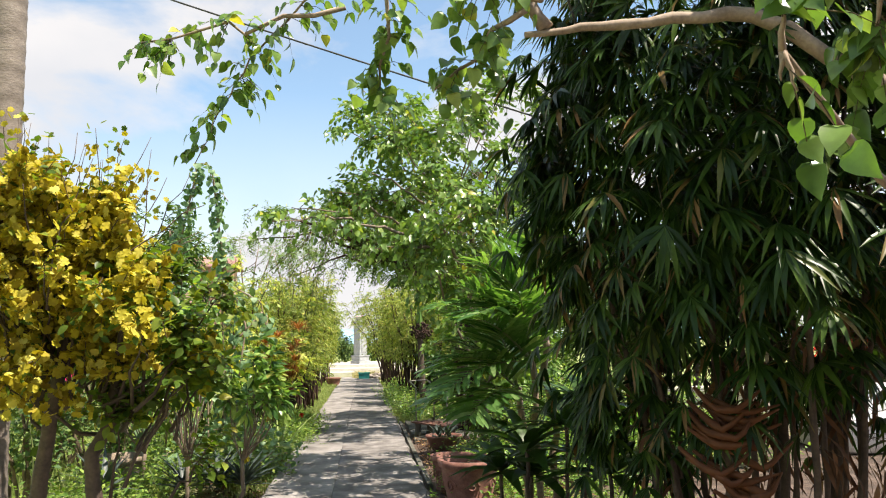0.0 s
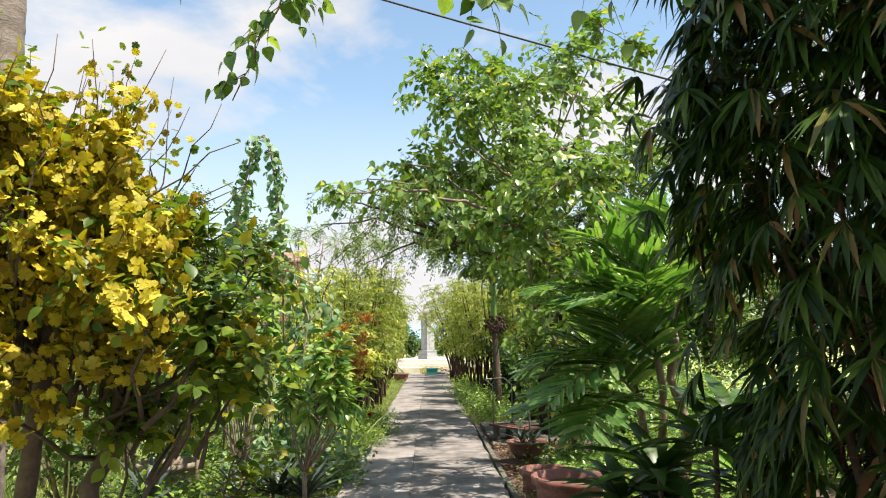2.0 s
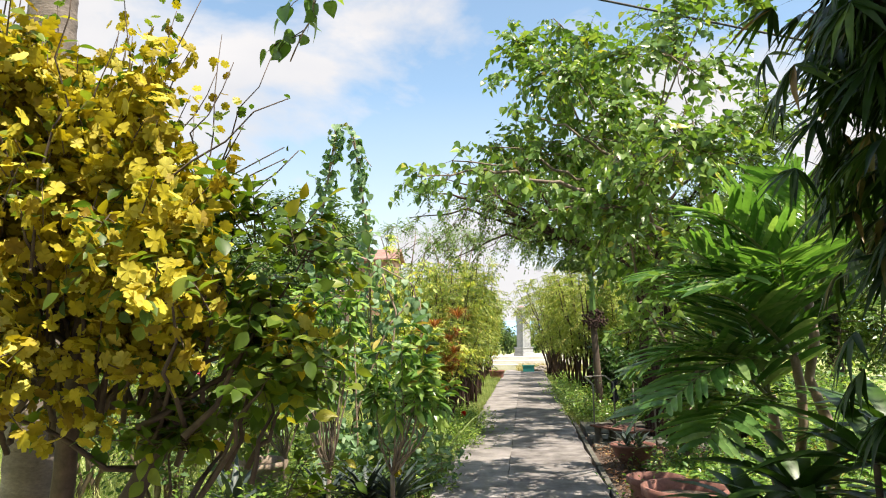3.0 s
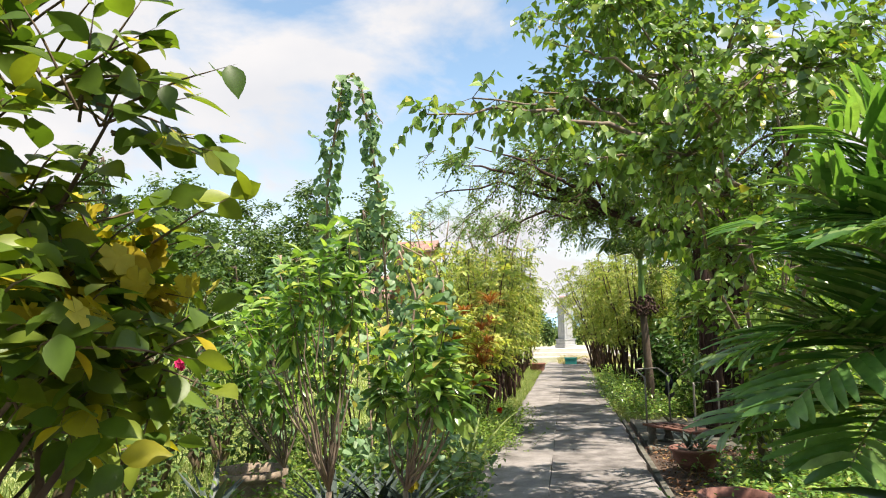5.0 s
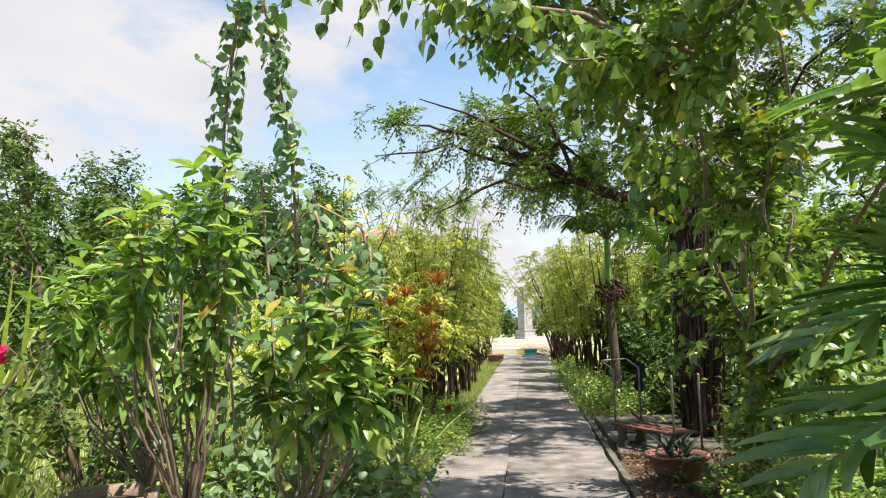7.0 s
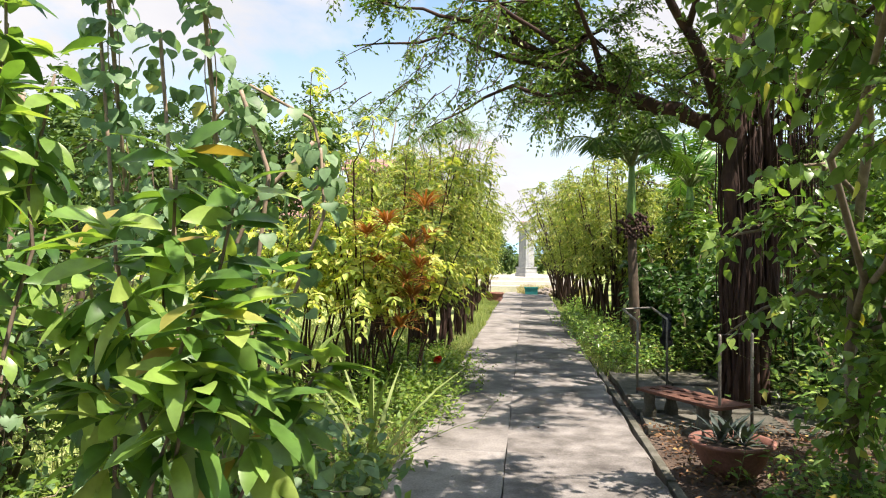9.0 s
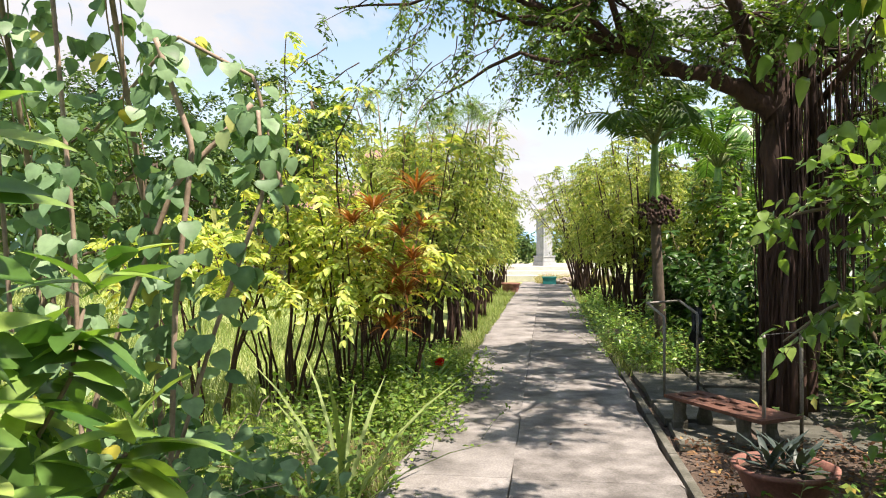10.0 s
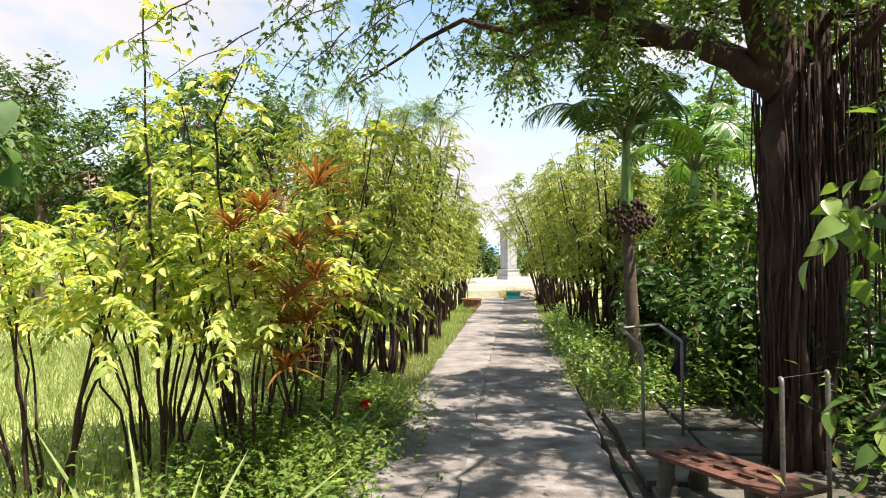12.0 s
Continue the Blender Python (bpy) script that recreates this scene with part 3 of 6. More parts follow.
def tree(name, base, label, category, trunks, clusters, leaf, shape, size, ratio, count=7, twig=0.35, hang=0.4, sag=0.3, bark=BARK, twigmat=TWIG, seed=1,
         rise=0.2, pair=False, limb_r=0.03, group="", flat=0.6, extra=None, thick=0.003, fine=True):
    """A woody plant. trunks: (points, radius at foot, radius at top). clusters: (centre, radii, number of twigs, trunk it grows from)."""
    rng = R(seed)
    ob = plant(name, base, label, category, group)
    wood, twigs, leaves = Geo(), Geo(), Geo()
    lines = []
    for pts, r0, r1 in trunks:
        pts = np.asarray(pts, float)
        s = np.linspace(0, len(pts) - 1, (len(pts) - 1) * 5 + 1)
        line = np.stack([np.interp(s, np.arange(len(pts)), pts[:, i]) for i in range(3)], 1)
        line[1:-1] += rng.normal(0, r0 * 0.16, (len(line) - 2, 3))
        rad = np.linspace(r0, r1, len(line)) * (1 + rng.normal(0, 0.05, len(line)))
        rad[0] *= 1.25
        tube(wood, line, rad, 9)
        lines.append((line, rad))
    for c, radii, n, k in clusters:
        c, radii = np.asarray(c, float), np.asarray(radii, float)
        line, rad = lines[k]
        d = np.linalg.norm(line - c, axis=1)
        lift = line[:, 2] + 0.55 * d
        j = int(np.argmin(np.abs(lift - c[2] - 0.1) + 0.4 * d))
        lim = bend(rng, line[j], c, 6, 0.05, 0.03 * d[j])
        r0 = min(limb_r, rad[j] * 0.8)
        tube(wood, lim, np.linspace(r0, r0 * 0.35, 6), 6)
        m = max(3, n // (14 if fine else 26))
        tips = c + in_ball(rng, m, 0.4) * radii * 0.85
        for tip in tips:
            tube(wood, bend(rng, c, tip, 5, 0.06), np.linspace(r0 * 0.4, 0.003, 5), 4)
        pick = rng.integers(0, m, n)
        s = rng.uniform(0.35, 1.0, n)[:, None]
        start = c + (tips[pick] - c) * s
        head = unit(tips[pick] - c) * 0.7 + rng.normal(0, 0.6, (n, 3)) + np.array([0, 0, rise])
        leafy_twigs(rng, leaves, twigs if fine else None, start, head, twig * rng.uniform(0.6, 1.25, n), count, shape, size, ratio, hang=hang, flat=flat, pair=pair, sag=sag, thick=thick)
    if extra:
        extra(rng, wood, twigs, leaves)
    part("trunk", wood, bark, ob)
    if fine:
        part("twig_mass", twigs, twigmat, ob, kind="stuff")
    part("crown", leaves, G[leaf], ob, kind="stuff")
    return ob


# -- yellow-flowering bush with its flowers
def yellow_bush():
    rng = R(21)
    base = (-1.55, 3.75, -0.06)
    ob = plant("flowering_bush", base, "large bush covered in yellow papery blossom, greener at one side", "bush")
    wood, twigs, leaves, petals = Geo(), Geo(), Geo(), Geo()
    stems = [((-1.62, 3.70, -0.1), (-1.75, 3.66, 0.55), (-1.85, 3.6, 1.1), (-1.95, 3.5, 1.9)), ((-1.52, 3.75, -0.1), (-1.48, 3.7, 0.5), (-1.42, 3.6, 0.95), (-1.3, 3.5, 1.7)),
             ((-1.14, 3.66, -0.1), (-1.12, 3.7, 0.45), (-1.18, 3.62, 0.9), (-1.05, 3.6, 1.5)), ((-1.56, 3.72, 0.1), (-1.85, 3.55, 0.5), (-2.1, 3.4, 0.9), (-2.2, 3.3, 1.6))]
    for st in stems:
        st = np.array(st)
        s = np.linspace(0, 3, 13)
        p = np.stack([np.interp(s, range(4), st[:, i]) for i in range(3)], 1) + rng.normal(0, 0.012, (13, 3))
        tube(wood, p, np.linspace(0.06, 0.028, 13), 9)
    centres = [((-1.75, 3.5, 1.9), (0.7, 0.55, 0.62), 300, 0.9), ((-1.3, 3.4, 1.78), (0.5, 0.45, 0.5), 220, 0.85), ((-1.0, 3.5, 1.62), (0.36, 0.42, 0.42), 140, 0.30),
               ((-0.86, 3.62, 1.42), (0.26, 0.35, 0.4), 75, 0.10), ((-1.55, 3.4, 2.3), (0.5, 0.45, 0.3), 130, 0.8), ((-2.2, 3.6, 1.9), (0.5, 0.6, 0.55), 140, 0.85),
               ((-0.8, 3.7, 1.75), (0.16, 0.2, 0.22), 45, 0.0), ((-1.5, 3.9, 1.55), (0.45, 0.3, 0.4), 60, 0.3), ((-0.95, 3.75, 1.15), (0.3, 0.3, 0.25), 24, 0.05), ((-0.78, 3.58, 1.85), (0.24, 0.22, 0.25), 38, 0.05), ((-0.68, 3.6, 1.55), (0.2, 0.2, 0.3), 24, 0.0), ((-0.75, 3.65, 1.0), (0.22, 0.2, 0.28), 18, 0.05), ((-1.2, 3.45, 2.15), (0.35, 0.35, 0.25), 80, 0.7), ((-1.42, 3.38, 2.05), (0.42, 0.38, 0.4), 190, 0.85), ((-1.0, 3.45, 1.9), (0.28, 0.3, 0.3), 90, 0.6), ((-0.74, 3.72, 1.5), (0.16, 0.22, 0.38), 36, 0.04)]
    for c, rad, n, bloom in centres:
        c, rad = np.array(c), np.array(rad)
        m = n // 18
        tips = c + in_ball(rng, m, 0.5) * rad
        root = np.array([c[0] * 0.8 - 1.5 * 0.2, 3.62, min(c[2] - 0.35, 1.35)])
        for tip in tips:
            tube(wood, bend(rng, root + rng.normal(0, 0.08, 3), tip, 6, 0.07), np.linspace(0.012, 0.003, 6), 4)
        pick = rng.integers(0, m, n)
        start = c + (tips[pick] - c) * rng.uniform(0.45, 1.02, n)[:, None] + rng.normal(0, 0.04, (n, 3))
        head = unit(tips[pick] - c) + rng.normal(0, 0.5, (n, 3)) + np.array([0, 0, 0.35])
        b = rng.uniform(size=n) < bloom
        leafy_twigs(rng, leaves, twigs, start[~b], head[~b], 0.2 * rng.uniform(0.7, 1.3, (~b).sum()), 6, BROAD, 0.062 if bloom < 0.35 else 0.055, 0.68, hang=0.25, sag=0.15)
        if (b).any():
            leafy_twigs(rng, leaves, twigs, start[b], head[b], 0.16, 2, OVATE, 0.05, 0.6, hang=0.3, sag=0.1)
            for k in range(12):
                p = start[b] + unit(head[b]) * rng.uniform(0, 0.17, (b.sum(), 1)) + rng.normal(0, 0.022, (b.sum(), 3))
                scatter(petals, FLOWER, p, rng.normal(size=(b.sum(), 3)) + np.array([0, 0, -0.2]), unit(rng.normal(size=(b.sum(), 3)) * 0.9 + np.array([0.25, -0.3, 0.3])), 0.046 * rng.uniform(0.7, 1.3, b.sum()), 0.046 * rng.uniform(0.7, 1.3, b.sum()))
    # bare upright shoots tipped with small blossom
    for k in range(60):
        x, y = rng.uniform(-2.2, -1.05), rng.uniform(3.2, 3.8)
        z0 = rng.uniform(2.2, 2.45)
        tip = np.array([x + rng.normal(0, 0.12) + 0.08, y + rng.normal(0, 0.1), z0 + rng.uniform(0.1, 0.42)])
        line = bend(rng, (x, y, z0 - 0.5), tip, 8, 0.04)
        tube(wood, line, np.linspace(0.006, 0.0018, 8), 4)
        top = 8 if k % 3 else 6
        for j in range(2, top):
            n = int(rng.integers(1, 6))
            scatter(petals if rng.uniform() < 0.75 else leaves, FLOWER, line[j] + rng.normal(0, 0.025, (n, 3)), rng.normal(size=(n, 3)), rng.normal(size=(n, 3)), 0.034, 0.034)
    for k in range(9):
        a = np.array([rng.uniform(-1.3, -1.0), rng.uniform(3.4, 3.7), rng.uniform(1.8, 2.0)])
        tip = a + np.array([rng.uniform(0.25, 0.5), rng.normal(0, 0.1), rng.uniform(0.1, 0.4)])
        line = bend(rng, a, tip, 6, 0.05)
        tube(wood, line, np.linspace(0.005, 0.002, 6), 4)
        scatter(leaves, OVATE, line[3:] + rng.normal(0, 0.01, (3, 3)), rng.normal(size=(3, 3)), np.array([0, 0, 1.0]) + rng.normal(0, 0.4, (3, 3)), 0.03, 0.02)
    part("trunk", wood, CANE, ob)
    part("twig_mass", twigs, TWIG, ob, kind="stuff")
    part("foliage", leaves, G["bushleaf"], ob, kind="stuff")
    part("blossom", petals, G["flower"], ob, "bright yellow papery blossom", kind="stuff")


yellow_bush()


# -- tall palm trunk behind the bush
def ringed_trunk(ob, foot, height, r0, r1, mat, rings=9.0, lean=(0, 0)):
    g = Geo()
    n = int(height * rings) * 3
    z = np.linspace(0, height, n)
    r = np.interp(z, [0, height * 0.15, height], [r0 * 1.2, r0, r1]) * (1 + 0.035 * ((np.arange(n) % 3) == 0))
    p = np.stack([foot[0] + lean[0] * z / height, foot[1] + lean[1] * z / height, foot[2] + z], 1)
    tube(g, p, r, 16)
    part("trunk", g, mat, ob)
    return p[-1]


def frond(rng, ob, root, azimuth, rise, length, leaflet, width, mat, droop=0.9, pairs=24, hang=0.5, gap=0.12, vee=0.5, stalk=GREENTWIG, name="frond", shape=LANCE):
    """One feather-shaped palm leaf: an arching stalk with leaflets on both sides."""
    s = np.linspace(0, 1, 14)
    out = np.array([math.cos(azimuth), math.sin(azimuth), 0.0])
    z = math.sin(rise) * s * length - droop * length * s ** 2.2 * 0.5
    p = np.asarray(root, float) + out * (math.cos(rise) * s * length * (1 - 0.12 * s))[:, None] + np.array([0, 0, 1.0]) * z[:, None]
    g = Geo()
    tube(g, p, np.linspace(0.012, 0.003, 14) * max(length, 0.8), 6)
    st = part(name, g, stalk, ob)
    lg = Geo()
    t = np.gradient(p, axis=0)
    k = np.linspace(gap, 1.0, pairs)
    pos = np.stack([np.interp(k, s, p[:, i]) for i in range(3)], 1)
    tan = unit(np.stack([np.interp(k, s, t[:, i]) for i in range(3)], 1))
    side = unit(np.cross(tan, np.array([0, 0, 1.0])))
    nor = np.cross(side, tan)
    taper = np.sin(np.clip(k * 0.85 + 0.18, 0, 1) * np.pi) ** 0.6
    for sg in (1, -1):
        d = tan * 0.75 + side * sg * 0.85 + nor * vee * 0.5 + np.array([0, 0, -hang * 0.5]) + rng.normal(0, 0.08, (pairs, 3))
        L = leaflet * (0.35 + 0.65 * taper) * rng.uniform(0.85, 1.1, pairs)
        scatter(lg, shape, pos, d, nor + side * -sg * 0.35, L, width * rng.uniform(0.8, 1.15, pairs))
    part("leaf_blade", lg, G[mat], st)


def tall_palm():
    ob = plant("tall_palm", (-2.02, 4.3, -0.08), "tall grey ringed palm trunk behind the flowering bush", "palm tree")
    top = ringed_trunk(ob, (-2.02, 4.3, -0.08), 7.5, 0.115, 0.085, PALMTRUNK, lean=(-0.12, 0.05))
    rng = R(5)
    for k in range(11):
        frond(rng, ob, top, k * 0.571 + 0.3, 0.75 - 0.1 * (k % 3), 1.7, 0.5, 0.035, "palm", 1.0, 26)


tall_palm()


# -- dark thicket of cane palms
def fan_leaves(rng, leaves, twigs, start, heading, stalk, blades=8, size=0.25):
    """Fan-shaped leaves on thin drooping stalks: narrow blades spread from each stalk's end."""
    n = len(start)
    heading = unit(heading)
    down = np.array([0, 0, -1.0])
    end = start + heading * stalk[:, None] + down * (0.35 * stalk)[:, None]
    thin_twigs(twigs, start, start + heading * (0.6 * stalk)[:, None] + down * (0.1 * stalk)[:, None], end, 0.003)
    along = unit(heading + down * 0.55 + rng.normal(0, 0.15, (n, 3)))
    side = unit(np.cross(along, np.array([0, 0, 1.0])) + rng.normal(0, 0.25, (n, 3)))
    grow = rng.uniform(0.75, 1.2, n)
    for k in range(blades):
        ang = (k / (blades - 1) - 0.5) * 2.5 + rng.normal(0, 0.09, n)
        d = along * np.cos(ang)[:, None] + side * np.sin(ang)[:, None] + down * 0.3
        L = size * grow * rng.uniform(0.8, 1.1, n) * (1 - 0.25 * abs(k / (blades - 1) - 0.5))
        scatter(leaves, LANCE, end, d, np.cross(side, along) + np.array([0, 0, 0.3]), L, 0.03 * grow)


def thicket():
    rng = R(31)
    base = (2.55, 3.85, -0.06)
    ob = plant("fan_leaf_thicket", base, "dense dark clump of canes with drooping finger-bladed fan leaves", "palm")
    twigs, leaves, dead = Geo(), Geo(), Geo()
    for k in range(26):
        a, r = rng.uniform(0, 6.28), 0.62 * math.sqrt(rng.uniform())
        foot = np.array([base[0] + 0.75 * r * math.cos(a) * 1.2, base[1] + r * math.sin(a), -0.1])
        h = rng.uniform(2.6, 4.3) * (0.82 if math.sin(a) > 0.1 else 1.0)
        lean = np.array([math.cos(a) * r * 1.0 - 0.1, min(math.sin(a), 0.3) * r * 1.0, 0])
        z = np.linspace(0, 1, 22)
        p = foot + lean * (z ** 1.6)[:, None] + np.array([0, 0, 1.0]) * (h * z)[:, None] + rng.normal(0, 0.008, (22, 3))
        rad = np.linspace(0.026, 0.007, 22) * rng.uniform(0.7, 1.2)
        rad[::3] *= 1.25
        canes = Geo()
        tube(canes, p, rad, 7)
        part("cane", canes, CANE, ob)
        # fan leaves from the upper cane
        n = 30
        s = rng.uniform(0.38, 1.0, n)
        start = np.stack([np.interp(s, z, p[:, i]) for i in range(3)], 1)
        head = rng.normal(0, 1, (n, 3)) * np.array([1, 1, 0.35]) + np.array([math.cos(a), math.sin(a), 0]) * 0.9 + np.array([-0.2, -0.15, 0.1])
        head[:, 1] = np.minimum(head[:, 1], 0.3)
        fan_leaves(rng, leaves, twigs, start, head, rng.uniform(0.22, 0.5, n))
        m = 5
        s = rng.uniform(0.15, 0.6, m)
        start = np.stack([np.interp(s, z, p[:, i]) for i in range(3)], 1)
        leafy_twigs(rng, dead, twigs, start, rng.normal(0, 1, (m, 3)), 0.18, 3, LANCE, 0.2, 0.14, hang=1.5, sag=1.0)
    # outer curtain of hanging foliage towards the path
    n = 950
    a = rng.uniform(2.5, 5.4, n)
    zz = rng.uniform(1.85, 4.2, n) + 0.45 * (a < 3.7) * rng.uniform(0.5, 1.0, n) + 0.25 * (a > 4.4) * rng.uniform(0.3, 1.0, n)
    belly = 0.6 + 0.34 * np.sin(np.clip((zz - 0.9) / 3.3, 0, 1) * np.pi)
    start = np.stack([base[0] + belly * 0.92 * np.cos(a), base[1] + belly * 0.95 * np.sin(a), zz], 1) + rng.normal(0, 0.10, (n, 3))
    head = np.stack([np.cos(a), np.sin(a), np.full(n, 0.1)], 1) + rng.normal(0, 0.4, (n, 3))
    fan_leaves(rng, leaves, twigs, start, head, rng.uniform(0.16, 0.4, n))
    # inner foliage, close round the canes
    n = 520
    start = np.array(base) + np.stack([rng.normal(0, 0.4, n), rng.normal(0.1, 0.35, n), rng.uniform(1.95, 4.0, n)], 1)
    fan_leaves(rng, leaves, twigs, start, rng.normal(0, 1, (n, 3)) * np.array([1, 1, 0.4]), rng.uniform(0.12, 0.35, n))
    # curled brown sheaths at the foot of the canes
    for k in range(22):
        z0 = rng.uniform(0.75, 1.32)
        x0 = base[0] + rng.uniform(-0.66, -0.48)
        q = np.array([(x0, base[1] - 0.52, z0 + 0.04), (x0 + 0.06, base[1] - 0.62, z0 - 0.05), (x0 + 0.15, base[1] - 0.68, z0 - 0.06), (x0 + 0.27, base[1] - 0.66, z0 + rng.uniform(-0.02, 0.06))]) + rng.normal(0, 0.02, (4, 3))
        s = np.linspace(0, 3, 9)
        sheath = Geo()
        tube(sheath, np.stack([np.interp(s, range(4), q[:, i]) for i in range(3)], 1), np.interp(s, [0, 1.5, 3], [0.01, 0.024, 0.005]), 6)
        part("sheath", sheath, G["sheath"], ob, "dry brown curled leaf sheath")
    part("twig_mass", twigs, TWIG, ob, kind="stuff")
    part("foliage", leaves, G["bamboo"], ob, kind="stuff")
    part("dry_foliage", dead, G["dead"], ob, "dry brown hanging leaves", kind="stuff")


thicket()


# -- tree reaching over the start of the path
def overhead():
    def extra(rng, wood, twigs, leaves):
        # long hanging spray above the path
        line = np.array([(0.35, 3.3, 3.85), (-0.15, 3.8, 3.65), (-0.5, 4.05, 3.38), (-0.68, 4.1, 3.08), (-0.82, 4.09, 2.72)])
        s = np.linspace(0, 4, 17)
        p = np.stack([np.interp(s, range(5), line[:, i]) for i in range(3)], 1) + rng.normal(0, 0.008, (17, 3))
        tube(wood, p, np.linspace(0.009, 0.003, 17), 6)
        n = 34
        q = rng.uniform(0.2, 1.0, n)
        start = np.stack([np.interp(q * 4, s, p[:, i]) for i in range(3)], 1)
        head = rng.normal(0, 1, (n, 3)) * np.array([1, 0.7, 0.3]) + np.array([-0.1, 0, -0.2])
        leafy_twigs(rng, leaves, twigs, start, head, rng.uniform(0.1, 0.26, n), 3, HEART, 0.08, 0.85, hang=0.8, sag=0.6, flat=0.3)
        for a, b, m in (((1.2, 2.6, 3.2), (0.35, 3.3, 3.75), 10), ((0.1, 3.75, 3.6), (-1.15, 4.0, 3.45), 26), ((1.0, 2.6, 3.1), (0.62, 2.9, 3.35), 14), ((0.35, 3.3, 3.75), (0.3, 3.6, 2.95), 26), ((0.95, 2.7, 3.1), (0.55, 3.1, 2.85), 22)):
            ln = bend(rng, a, b, 8, 0.05)
            tube(wood, ln, np.linspace(0.016, 0.005, 8), 6)
            k = rng.integers(2, 8, m)
            leafy_twigs(rng, leaves, twigs, ln[k], rng.normal(0, 1, (m, 3)) + np.array([0, 0, -0.3]), rng.uniform(0.1, 0.28, m), 4, HEART, 0.085, 0.8, hang=1.0, sag=0.6, flat=0.3)
    tree("overhanging_tree", (2.95, 2.35, -0.06), "heart-leaved tree with pale bare limbs reaching over the path", "tree",
         [(((2.95, 2.35, -0.1), (2.9, 2.35, 1.5), (2.75, 2.4, 2.5), (2.0, 2.6, 3.08), (1.4, 2.7, 3.05), (0.95, 2.75, 3.0)), 0.066, 0.014),
          (((2.75, 2.4, 2.45), (2.65, 2.6, 3.4), (2.3, 2.9, 4.4)), 0.055, 0.03), (((1.05, 2.74, 3.03), (0.88, 2.75, 3.3), (0.8, 2.75, 3.7)), 0.032, 0.02)],
         # last three clusters: unseen crown added high up to shade the thicket
         [((0.75, 2.6, 3.9), (0.5, 0.6, 0.3), 26, 2), ((2.4, 2.7, 4.7), (0.8, 0.7, 0.4), 50, 1), ((1.0, 2.7, 4.5), (0.5, 0.6, 0.3), 34, 1), ((1.9, 2.3, 3.7), (0.6, 0.6, 0.4), 40, 1), ((1.95, 1.75, 2.75), (0.35, 0.35, 0.3), 30, 0), ((1.4, 1.5, 2.4), (0.12, 0.2, 0.2), 6, 0), ((3.2, 2.5, 5.2), (1.1, 1.1, 0.45), 100, 1), ((4.1, 3.0, 5.0), (1.0, 1.1, 0.45), 95, 1), ((3.4, 1.2, 4.8), (1.0, 1.0, 0.45), 110, 1)],
         "heart", HEART, 0.10, 0.8, 5, 0.25, 1.0, 0.5, PALE_BARK, seed=41, extra=extra)


overhead()


